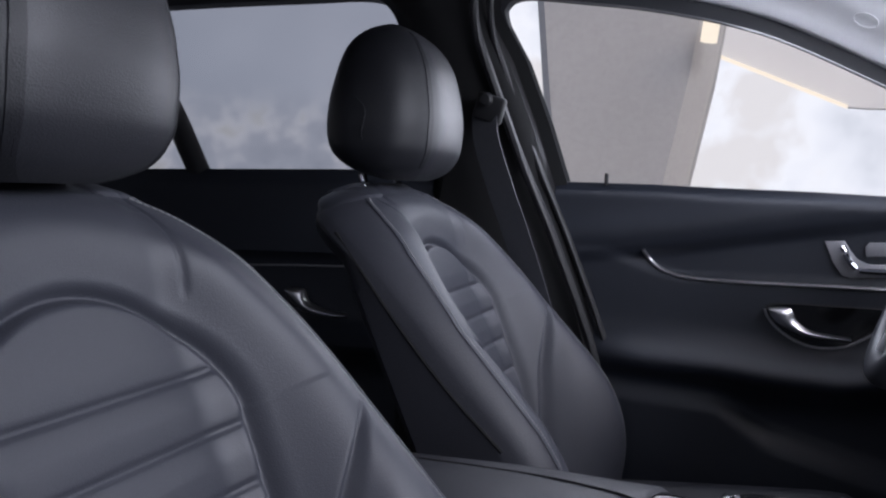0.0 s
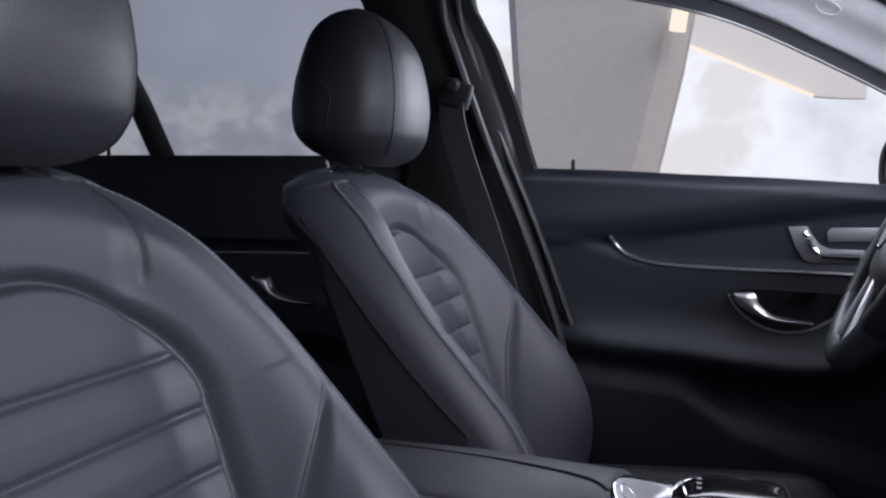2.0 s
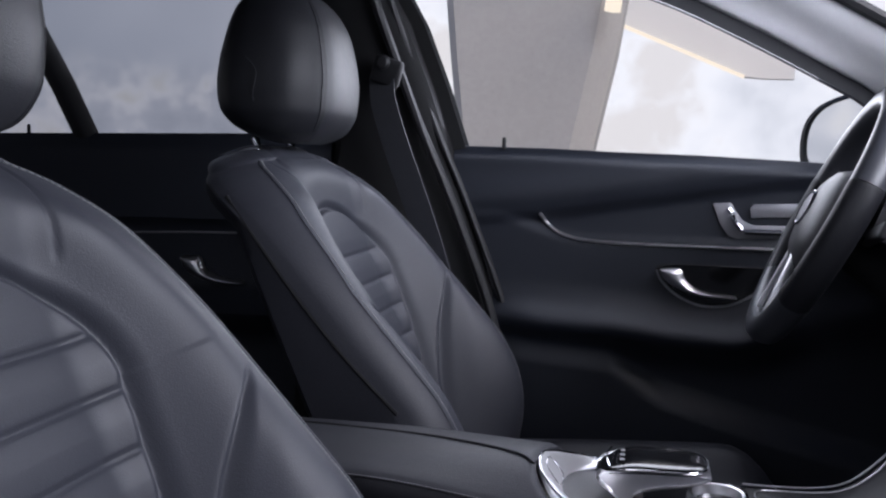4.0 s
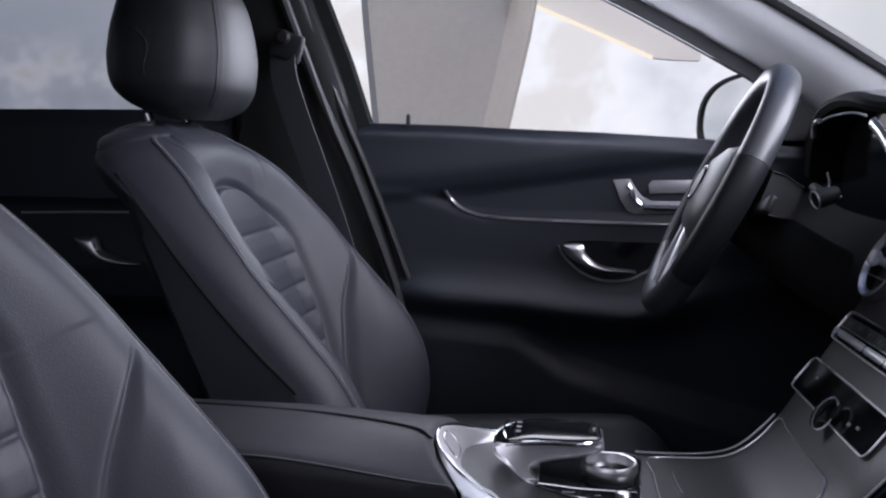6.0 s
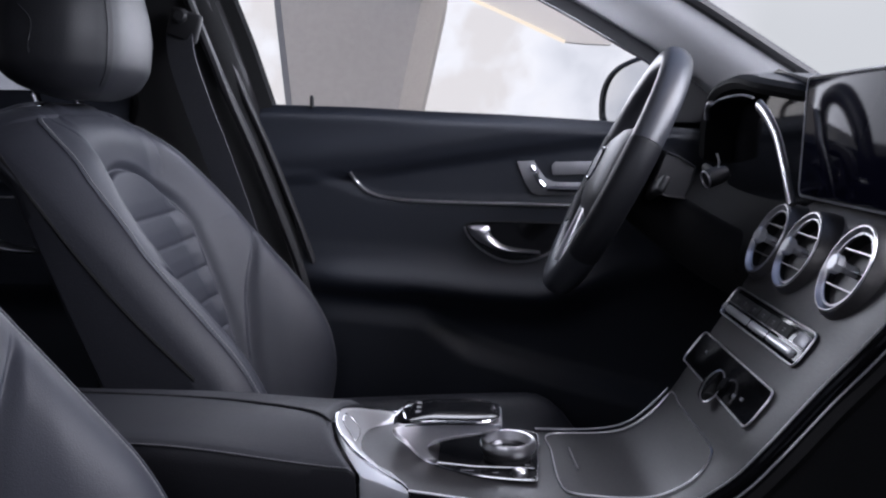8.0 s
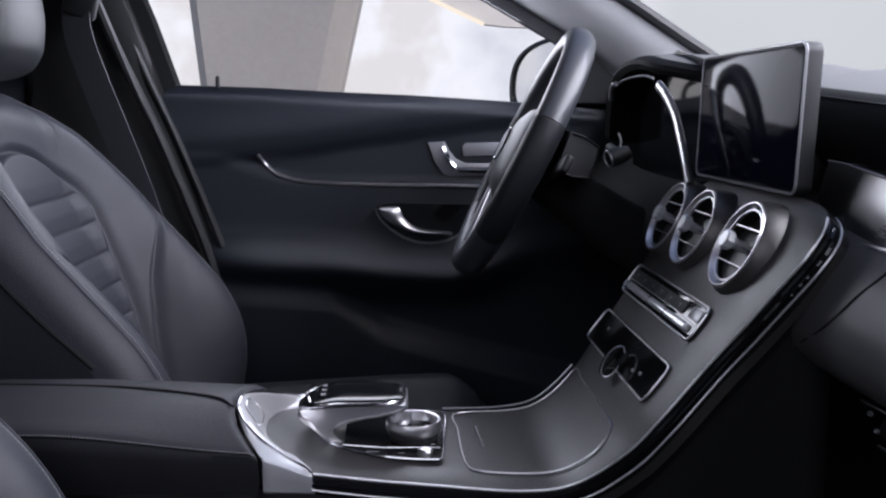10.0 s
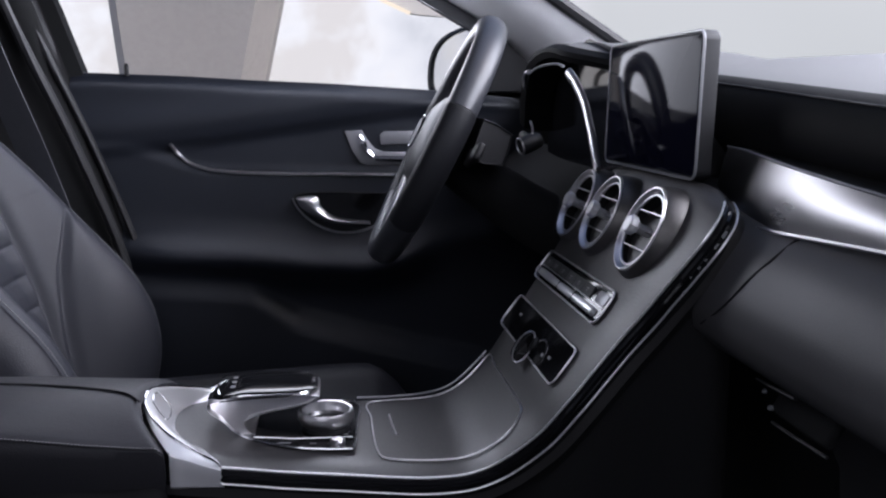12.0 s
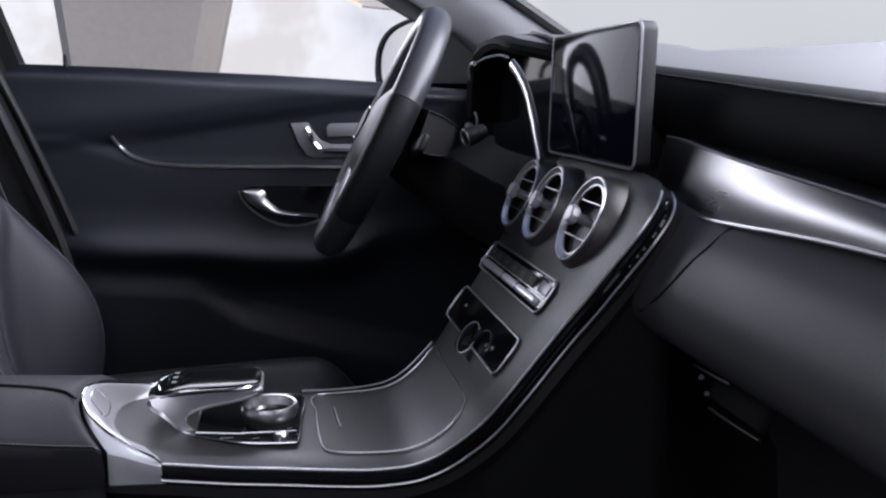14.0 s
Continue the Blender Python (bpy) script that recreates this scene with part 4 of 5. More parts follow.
# column, stalk and shift paddle
column = thing("steering_column", (0.36, 0.372, 0.72), "black steering column shroud with stalks", "steering column")
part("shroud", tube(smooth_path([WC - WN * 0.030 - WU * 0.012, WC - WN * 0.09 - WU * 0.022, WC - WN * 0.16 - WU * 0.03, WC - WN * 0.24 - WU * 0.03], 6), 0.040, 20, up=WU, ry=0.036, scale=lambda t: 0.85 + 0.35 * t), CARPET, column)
part("stalk", tube(smooth_path([(0.345, 0.36, 0.868), (0.338, 0.31, 0.866), (0.330, 0.262, 0.864)], 6), 0.006, 10), BLACK, column)
stalk_way = basis((0.3215, 0.250, 0.8605), (0.92, 0.2, 0.3), (0, 1, 0)) @ Matrix.Rotation(radians(-90), 4, "Y")
knob = part("stalk_knob", spun([(0.001, -0.024), (0.008, -0.022), (0.0105, -0.012), (0.0110, 0.0), (0.0100, 0.004), (0.0075, 0.0045), (0.001, 0.0030)], stalk_way, 24), BLACK, column)
part("stalk_end", tube([stalk_way @ Vector((0.0098 * math.cos(a), 0.0098 * math.sin(a), 0.0046)) for a in np.linspace(0, 2 * math.pi, 28, endpoint=False)], 0.0011, 6, closed=True, up=stalk_way.to_3x3() @ Vector((0, 0, 1))), ALU, knob, "satin metal stalk end")
part("stalk_trim", tube(smooth_path([(0.3285, 0.250, 0.889), (0.3315, 0.250, 0.880), (0.3305, 0.250, 0.870), (0.3270, 0.250, 0.8655), (0.345, 0.250, 0.8635)], 5), 0.0014, 6), ALU, column)
# upper cover of the column behind the hub
bm = bmesh.new()
profile = [(0.283, 0.890), (0.300, 0.884), (0.320, 0.871), (0.316, 0.852), (0.308, 0.832), (0.286, 0.834), (0.265, 0.841), (0.274, 0.866)]
skin(bm, [[(x + (0.294 - x) * f, y, z + (0.860 - z) * f) for x, z in profile] for y, f in ((0.306, 0.10), (0.303, 0.04), (0.307, 0.0), (0.437, 0.0), (0.441, 0.04), (0.438, 0.10))], closed_u=True, caps=True)
part("column_cover", bm, HUBSKIN, column, "grey column cover")
part("shift_paddle", block((0.010, 0.062, 0.022), basis(WC + Vector((0, -0.115, 0)) + WU * 0.004 - WN * 0.034, WN, (0, 1, -0.25)), 0.004, 3), BLACK, column)
part("shift_paddle", block((0.010, 0.062, 0.022), basis(WC + Vector((0, 0.115, 0)) + WU * 0.004 - WN * 0.034, WN, (0, 1, 0.25)), 0.004, 3), BLACK, column)

# ---- display ----
disp = thing("display_screen", (0.41, 0.050, 0.845), "switched-off free-standing display on the dashboard", "display screen")
W, Hh = 0.246, 0.124
mdisp = basis((0.398, 0.050, 0.909), (0, -1, 0), (0.02, 0, 1))
part("bezel", slab(rounded(W, Hh, 0.009), -0.014, mdisp, 0.003), BLACK, disp)
part("screen", slab(rounded(W - 0.006, Hh - 0.006, 0.007), 0.0015, mdisp, 0.0006), SCREEN, disp, "switched-off glossy black screen")
part("silver_edge", tube([mdisp @ Vector((x, y, 0.0006)) for x, y in rounded(W - 0.001, Hh - 0.001, 0.009)], 0.0012, 6, closed=True, up=(1, 0, 0)), SILVERPAINT, disp)
part("screen_foot", block((0.07, 0.10, 0.05), pose(0.445, 0.05, 0.858), 0.01, 3), BLACK, disp)

# ---- centre console ----
con = thing("centre_console", (0.15, 0.035, 0.30), "open-pore black veneer centre console with chrome edging", "centre console")
PROF = smooth_path([(-0.10, 0.612, 0), (0.0, 0.605, 0), (0.10, 0.601, 0), (0.18, 0.603, 0), (0.22, 0.612, 0), (0.255, 0.640, 0), (0.28, 0.672, 0), (0.31, 0.713, 0), (0.335, 0.748, 0), (0.36, 0.790, 0), (0.385, 0.828, 0), (0.402, 0.846, 0)], 6)
PX, PZ = [p.x for p in PROF], [p.y for p in PROF]
NEAR = [(-0.10, -0.036), (0.0, -0.048), (0.052, -0.057), (0.10, -0.0645), (0.136, -0.073), (0.169, -0.0815), (0.192, -0.0855), (0.2155, -0.089), (0.238, -0.0955), (0.26, -0.1035), (0.28, -0.110), (0.302, -0.114), (0.323, -0.119), (0.341, -0.1285), (0.357, -0.140), (0.372, -0.147), (0.385, -0.1445), (0.3953, -0.129), (0.402, -0.102)]
NEAR = [(q.x, q.y) for q in smooth_path([(x, y, 0) for x, y in NEAR], 6)]
FAR = [(-0.10, 0.125), (0.077, 0.130), (0.18, 0.125), (0.22, 0.128), (0.26, 0.138), (0.30, 0.155), (0.34, 0.170), (0.381, 0.175), (0.402, 0.150)]


def on_console(x, y=0.0, lift=0.0):
    """A place on the console's top surface."""
    z = float(np.interp(x, PX, PZ))
    d = Vector((0.004, 0, float(np.interp(x + 0.002, PX, PZ)) - float(np.interp(x - 0.002, PX, PZ)))).normalized()
    return Vector((x, y, z)) + Vector((-d.z, 0, d.x)) * lift


def along(x0, x1, n):
    """x values at even steps along the console's curve."""
    xs = np.linspace(x0, x1, 400)
    zs = np.interp(xs, PX, PZ)
    s = np.r_[0, np.cumsum(np.hypot(np.diff(xs), np.diff(zs)))]
    return [float(v) for v in np.interp(np.linspace(0, s[-1], n), s, xs)]


bm, rows = bmesh.new(), []
for x in along(-0.10, 0.402, 160):
    yn, yf = lerp_table(NEAR, x), lerp_table(FAR, x)
    row = [on_console(x, yn + (yf - yn) * k / 16, -0.004 * (abs(2 * k / 16 - 1) ** 8)) for k in range(17)]
    row += [on_console(x, yf, -0.03), on_console(x, yn, -0.03)]
    rows.append(row)
skin(bm, rows, closed_u=True, caps=True)
part("veneer_panel", bm, VENEER, con, "open-pore black veneer")
# side band in gloss black between two chrome lines
def edge_line(out, drop, x0=0.0, n=220, x1=0.402):
    return [on_console(x, lerp_table(NEAR, x) - out, -drop) for x in along(x0, x1, n)]


part("upper_chrome_line", tube(edge_line(0.001, 0.002, x1=0.3935), 0.0010, 6), SURROUND, con, "chrome edging line")
bm = bmesh.new()
skin(bm, [edge_line(0.001, 0.003), edge_line(0.0035, 0.0045), edge_line(0.0040, 0.007), edge_line(0.0062, 0.0085), edge_line(0.0066, 0.0115), edge_line(0.0055, 0.0140)])
part("gloss_band", bm, PIANO, con, "gloss black side band")
for x, w, hgt in ((0.379, 0.010, 0.0022), (0.373, 0.008, 0.0014), (0.366, 0.004, 0.0014), (0.362, 0.004, 0.0014), (0.357, 0.003, 0.0010)):
    q = on_console(x, lerp_table(NEAR, x) - 0.0069, -0.0100)
    d = on_console(x + 0.004, lerp_table(NEAR, x + 0.004)) - on_console(x - 0.004, lerp_table(NEAR, x - 0.004))
    part("band_print", block((w * 0.6, 0.0008, hgt), basis(q, d, (0, 1, 0)), 0), PRINT, con)
part("lower_chrome_line", tube(edge_line(0.0062, 0.0145), 0.0010, 6), SURROUND, con, "chrome edging line")
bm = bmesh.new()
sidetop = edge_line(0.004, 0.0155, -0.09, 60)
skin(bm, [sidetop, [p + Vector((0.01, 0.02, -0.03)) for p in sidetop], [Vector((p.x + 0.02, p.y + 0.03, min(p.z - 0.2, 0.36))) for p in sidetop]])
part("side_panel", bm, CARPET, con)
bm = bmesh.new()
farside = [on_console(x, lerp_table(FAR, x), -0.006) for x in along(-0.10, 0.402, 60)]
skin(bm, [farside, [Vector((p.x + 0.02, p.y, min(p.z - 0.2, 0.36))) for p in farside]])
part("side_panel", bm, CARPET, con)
part("far_chrome_line", tube([on_console(x, lerp_table(FAR, x) - 0.004, 0.001) for x in along(0.12, 0.26, 30)], 0.0012, 6), SILVERPAINT, con)
# cubby lid: a flush plate with a fine groove and silver edge
LID = [(0.134, 0.107), (0.132, 0.06), (0.132, 0.0), (0.135, -0.033), (0.143, -0.044), (0.166, -0.052), (0.195, -0.059), (0.224, -0.064), (0.243, -0.066), (0.256, -0.056), (0.260, -0.038), (0.260, 0.02), (0.260, 0.08), (0.260, 0.118), (0.24, 0.112), (0.2, 0.107)]
lid_path = [on_console(p.x, p.y, 0.0012) for p in smooth_path([(x, y, 0) for x, y in LID], 5, closed=True)]
lid = part("cubby_lid_edge", tube(lid_path, 0.0008, 6, closed=True), ALU, con, "fine silver edge of the cubby lid")
part("lid_grip", tube([on_console(0.150, 0.066, 0.001), on_console(0.151, 0.04, 0.001), on_console(0.153, 0.012, 0.001)], 0.0011, 6), ALU, con)
# switch rows on the slope


def slope_matrix(x, y, lift=0.0):
    """x across the car towards the passenger, y up the slope."""
    p = on_console(x, y, lift)
    d = on_console(x + 0.01, y) - on_console(x - 0.01, y)
    return basis(p, (0, -1, 0), d)


m = slope_matrix(0.327, 0.045, 0.0005)
tray = part("climate_switch_plate", slab(rounded(0.222, 0.031, 0.006), 0.002, m, 0.0006), PIANO, con, "gloss black climate switch strip")
part("silver_frame", tube([m @ Vector((x, y, 0.0022)) for x, y in rounded(0.224, 0.033, 0.007)], 0.0011, 6, closed=True, up=m.to_3x3() @ Vector((0, 0, 1))), ALU, tray)
part("divider_line", block((0.214, 0.0011, 0.0020), m @ Matrix.Translation((0, -0.0012, 0.0026)), 0.0003), ALU, tray)
part("end_button", slab(rounded(0.026, 0.011, 0.002), 0.0018, m @ Matrix.Translation((0.094, 0.0058, 0.0014)), 0.0006), SILVERPAINT, tray)
part("rocker_bar", slab(rounded(0.204, 0.0078, 0.003), 0.0064, m @ Matrix.Translation((-0.003, -0.0082, 0.001)), 0.0026), SURROUND, tray, "chrome rocker bar")
for k in (0, 3, 5):
    part("rocker_gap", block((0.0008, 0.0082, 0.0066), m @ Matrix.Translation((-0.09 + 0.026 * k, -0.0082, 0.0043)), 0), BLACK, tray)
for k in range(6):
    part("button", slab(rounded(0.0275, 0.0115, 0.001), 0.002, m @ Matrix.Translation((-0.088 + 0.0285 * k, 0.0052, 0.0018)), 0.0004), BLACK, tray)
    for w, dy in ((0.005, 0.0012), (0.003, -0.0012)):
        part("button_print", block((w, 0.0012, 0.0004), m @ Matrix.Translation((-0.088 + 0.0285 * k, 0.005 + dy, 0.0041)), 0), PRINT, tray)
m = slope_matrix(0.291, 0.040, 0.0005)
slot = part("cup_holder_recess", slab(rounded(0.222, 0.035, 0.006), 0.0016, m), PIANO, con, "gloss black switch recess")
part("silver_frame", tube([m @ Vector((x, y, 0.002)) for x, y in rounded(0.225, 0.038, 0.008)], 0.0010, 6, closed=True, up=m.to_3x3() @ Vector((0, 0, 1))), ALU, slot)
part("ignition_key_knob", spun([(0.009, 0), (0.0085, 0.003), (0.006, 0.004), (0.002, 0.0045)], m @ Matrix.Translation((0.012, -0.008, 0.001)), 20), BLACK, slot)
wing = m @ Matrix.Translation((0.012, -0.015, 0.009)) @ Matrix.Rotation(radians(12), 4, "Z") @ Matrix.Rotation(radians(90), 4, "Y")
key = part("key_wing", slab([(0.0075 * math.cos(a), 0.0165 * math.sin(a)) for a in np.linspace(0, 2 * math.pi, 28, endpoint=False)], 0.006, wing, 0.0015), PIANO, slot, "gloss black key wing")
part("key_edge", tube([wing @ Vector((0.0077 * math.cos(a), 0.0167 * math.sin(a), 0.0058)) for a in np.linspace(0, 2 * math.pi, 28, endpoint=False)], 0.0008, 5, closed=True, up=wing.to_3x3() @ Vector((0, 0, 1))), ALU, key)
for k, (bx, by) in enumerate(((0.052, -0.007), (0.070, -0.004), (-0.07, 0.004))):
    part("button_print", block((0.006, 0.003, 0.0006), m @ Matrix.Translation((bx, by, 0.0019)), 0), PRINT, slot)

# ---- round air vents ----
def build_vent(y):
    vent = thing("air_vent", (0.36, y, 0.775), "round air vent with satin aluminium ring", "air vent", "centre air vents")
    m = basis((0.3685, y, 0.799), (0, -1, 0), (0.43, 0, 0.903)) @ Matrix.Scale(0.907, 4)
    n = m.to_3x3() @ Vector((0, 0, 1))
    part("barrel", spun([(0.058, -0.070), (0.056, -0.045), (0.0525, -0.015), (0.0495, 0.002), (0.0465, 0.011), (0.044, 0.015), (0.041, 0.0155)], m, 48), BARREL, vent, "smoked metal vent housing")
    part("ring", spun([(0.0430, 0.012), (0.0430, 0.0155), (0.0424, 0.0170), (0.0412, 0.0170), (0.0404, 0.0155), (0.0395, 0.0120), (0.0378, 0.0105), (0.037, 0.0)], m, 40), ALU, vent, "satin aluminium ring")
    part("inner_ring", tube([m @ Vector((0.0356 * math.cos(t), 0.0356 * math.sin(t), 0.013)) for t in np.linspace(0, 2 * math.pi, 40, endpoint=False)], 0.0012, 6, closed=True, up=n), ALU, vent)
    part("throat", spun([(0.0363, 0.0105), (0.0362, -0.028), (0.001, -0.030)], m, 32), BLACK, vent)
    for dy in (-0.018, 0.0, 0.018):
        half = math.sqrt(0.0355 ** 2 - dy ** 2)
        blade = part("blade", block((2 * half, 0.0022, 0.014), m @ Matrix.Translation((0, dy, 0.004)), 0.0006), BLACK, vent)
        part("blade_edge", block((2 * half, 0.0014, 0.0012), m @ Matrix.Translation((0, dy, 0.0118)), 0), ALU, blade)
    part("knob", spun([(0.0050, 0.004), (0.0050, 0.0180), (0.0076, 0.0195), (0.0092, 0.0212), (0.0094, 0.0275), (0.0080, 0.0290), (0.001, 0.0290)], m, 8), SURROUND, vent, "faceted aluminium knob", smooth=False)
    return vent


for y in (-0.057, 0.055, 0.142):
    build_vent(y)

# ---- armrest ----
# (lateral, height) of the armrest's skin at its middle and at its front, and where each strand ends
ARM_BACK = [(-0.0535, 0.588), (-0.0550, 0.605), (-0.0558, 0.625), (-0.0548, 0.6365), (-0.0528, 0.6390), (-0.0532, 0.6410), (-0.0505, 0.6435), (-0.046, 0.6450), (-0.034, 0.6460), (-0.015, 0.6480), (0.008, 0.6492), (0.035, 0.6498), (0.062, 0.6490), (0.085, 0.6468), (0.105, 0.642), (0.122, 0.634), (0.134, 0.620), (0.138, 0.588)]
ARM_FRONT = [(-0.0520, 0.588), (-0.0525, 0.600), (-0.0525, 0.612), (-0.0518, 0.6195), (-0.0505, 0.6208), (-0.0510, 0.6218), (-0.0485, 0.6235), (-0.044, 0.6255), (-0.033, 0.6305), (-0.016, 0.6370), (0.006, 0.6445), (0.030, 0.6468), (0.055, 0.6455), (0.078, 0.642), (0.100, 0.636), (0.118, 0.627), (0.130, 0.614), (0.134, 0.588)]
arm_end = smooth_table([(-0.056, -0.0452), (-0.050, -0.0470), (-0.042, -0.0545), (-0.030, -0.0625), (-0.014, -0.0705), (0.005, -0.0760), (0.022, -0.0770), (0.045, -0.0755), (0.07, -0.0715), (0.10, -0.0640), (0.14, -0.0540)], 0.006)


def arm_skin(k, t):
    """A place on strand k of the armrest, t from its rear to its front."""
    (yb, zb), (yf, zf) = ARM_BACK[k], ARM_FRONT[k]
    tip = arm_end(yf)
    x = -0.50 + (tip + 0.50) * t
    f = step(-0.24, -0.03, x)
    roll = 0.004 * step(tip - 0.010, tip, x) ** 2
    return Vector((x, yb + (yf - yb) * f, zb + (zf - zb) * f - roll))


bm = bmesh.new()
stations = [1 - (1 - t) ** 1.6 for t in np.linspace(0, 1, 60)]
strands = [[arm_skin(k, t) for t in stations] for k in range(len(ARM_BACK))]
for strand in strands:
    strand.append(Vector((strand[-1].x + 0.001, strand[-1].y, strand[-1].z - 0.012)))
skin(bm, strands[4:])
arm = part("armrest", bm, ARMSKIN, con, "dark leather armrest with stitched edge")
# below the seam the skin takes the darker colour with painted shade
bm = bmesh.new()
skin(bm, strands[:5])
part("armrest_side", bm, ARMSIDE, arm, "armrest side below the stitched edge with shade painted in")
bm = bmesh.new()
for k in range(150):
    t = 0.05 + 0.94 * k / 149
    for strand, out in ((5, 0.0008), (4, -0.0006)):
        p, q = arm_skin(strand, t), arm_skin(strand, t + 0.0038)
        me = bpy.data.meshes.new("stitch")
        b2 = block(((q - p).length * 1.0, 0.0009, 0.0009), basis((p + q) / 2 + Vector((0, -out, 0.0009 if strand == 5 else -0.0028)), q - p, (0, 1, 0)), 0)
        b2.to_mesh(me)
        b2.free()
        bm.from_mesh(me)
        bpy.data.meshes.remove(me)
part("stitching", bm, THREAD, arm, "two rows of grey stitches")
top_seam = [(-0.49, 0.073, 0.6489), (-0.325, 0.067, 0.6492), (-0.21, 0.057, 0.6494), (-0.15, 0.044, 0.6494), (-0.112, 0.032, 0.6488), (-0.090, 0.021, 0.6480), (-0.077, 0.006, 0.6455)]
part("top_seam", tube(smooth_path(top_seam, 10), 0.0013, 6), BLACK, arm)
part("armrest_base", block((0.452, 0.176, 0.24), pose(-0.272, 0.042, 0.466), 0.006), BLACK, con)

# ---- silver surround in front of the armrest ----
RIM = [(-0.0009, -0.0517, 0.604), (-0.0072, -0.0449, 0.607), (-0.0185, -0.0398, 0.611), (-0.0307, -0.0357, 0.617), (-0.0454, -0.0298, 0.6255), (-0.0562, -0.0202, 0.631), (-0.0655, -0.0074, 0.637), (-0.0719, 0.0072, 0.642), (-0.0738, 0.0202, 0.645), (-0.0730, 0.038, 0.6455), (-0.0690, 0.060, 0.6405), (-0.0610, 0.085, 0.6330), (-0.0490, 0.108, 0.6245), (-0.0320, 0.130, 0.6150), (-0.0080, 0.140, 0.606)]
BOWL = [(-0.0005, -0.0495, 0.604), (-0.0045, -0.0404, 0.6055), (-0.0125, -0.027, 0.606), (-0.0198, -0.0133, 0.606), (-0.0300, 0.001, 0.606), (-0.0375, 0.0140, 0.606), (-0.0430, 0.026, 0.606), (-0.0475, 0.038, 0.606), (-0.0500, 0.050, 0.606), (-0.0515, 0.062, 0.606), (-0.0515, 0.076, 0.606), (-0.0490, 0.092, 0.606), (-0.0420, 0.106, 0.606), (-0.0300, 0.118, 0.606), (-0.0090, 0.128, 0.605)]
rim, bowl = smooth_path(RIM, 6), smooth_path(BOWL, 6)
bm = bmesh.new()
skin(bm, [[a.lerp(b, along_it) + Vector((0, 0, (a.z - b.z) * (along_it - down))) for a, b in zip(rim, bowl)] for along_it, down in ((0.0, 0.0), (0.04, -0.02), (0.22, 0.06), (0.34, 0.14), (0.42, 0.34), (0.55, 0.66), (0.72, 0.88), (1.0, 1.0))])
sur = part("surround", bm, SURROUND, con, "satin silver curved surround")
part("bright_edge", tube([p + Vector((0, 0, 0.0003)) for p in rim], 0.0013, 8), CHROME, sur)
# outer flank down to the armrest, and the foot on the console's side
FLANK = [(-0.0005, -0.0528, 0.603), (-0.013, -0.0516, 0.607), (-0.028, -0.0508, 0.6125), (-0.0425, -0.050, 0.6175), (-0.050, -0.042, 0.623), (-0.058, -0.030, 0.629), (-0.066, -0.014, 0.634), (-0.0724, 0.004, 0.640)]
flank, edge = smooth_path(FLANK, 6), smooth_path(RIM[:8], 6)
bm = bmesh.new()
skin(bm, [edge, [a.lerp(b, 0.5) + Vector((0, 0, 0.0012)) for a, b in zip(edge, flank)], flank, [p + Vector((0.004, 0.004, -0.010)) for p in flank]])
part("flank", bm, SURROUND, sur)
top_line = flank[:19]
bm, rows = bmesh.new(), []
for down, out in ((0.0, 0.0), (0.03, 0.0018), (0.10, 0.0022), (0.5, 0.0016), (0.93, 0.0014), (1.0, -0.0005), (1.0, -0.02)):
    rows.append([Vector((p.x + 0.0025 * down * (1 - k / 18), p.y - out, p.z + (0.5862 - p.z) * down)) for k, p in enumerate(top_line)])
skin(bm, rows)
part("surround_foot", bm, SURROUND, sur, "satin silver foot")
button = [(-0.0650, 0.030, 0), (-0.0655, 0.010, 0), (-0.0560, -0.002, 0), (-0.0520, -0.004, 0), (-0.0505, 0.008, 0), (-0.0530, 0.024, 0)]
part("surround_button", tube([Vector((p.x, p.y, 0.6395 - 0.85 * (p.x + 0.060) + 0.08 * (p.y - 0.015))) for p in smooth_path(button, 5, closed=True)], 0.00045, 5, closed=True), CHROME, sur)

# ---- touchpad and rotary controller ----
ctl = thing("touchpad_controller", (0.04, 0.045, 0.60), "black touchpad hand rest on a silver arm", "controller")
plate = [(0.005, 0.038), (0.014, 0.015), (0.038, -0.004), (0.070, -0.018), (0.106, -0.023), (0.113, -0.016), (0.117, 0.04), (0.117, 0.104), (0.06, 0.108), (0.02, 0.10)]
pl_pts = [(p.x, p.y) for p in smooth_path([(x, y, 0) for x, y in plate], 4, closed=True)]
part("button_plate", slab(pl_pts, 0.002, pose(0, 0, 0.6025)), PIANO, ctl, "gloss black button plate")
part("plate_edge", tube([Vector((x, y, 0.6045)) for x, y in pl_pts], 0.0011, 6, closed=True), CHROME, ctl)
part("plate_line", tube([(0.022, 0.012, 0.6055), (0.06, 0.004, 0.6055), (0.112, 0.003, 0.6055)], 0.0008, 6), CHROME, ctl)
for x, y, w in ((0.050, -0.004, 0.012), (0.076, -0.008, 0.006), (0.095, -0.010, 0.012), (0.106, 0.012, 0.005)):
    part("button_print", block((w, 0.0022, 0.0004), pose(x, y, 0.6049), 0), PRINT, ctl)
part("silver_button", spun([(0.007, 0), (0.007, 0.004), (0.005, 0.006), (0.001, 0.0063)], pose(0.098, -0.012, 0.6045), 16), ALU, ctl)
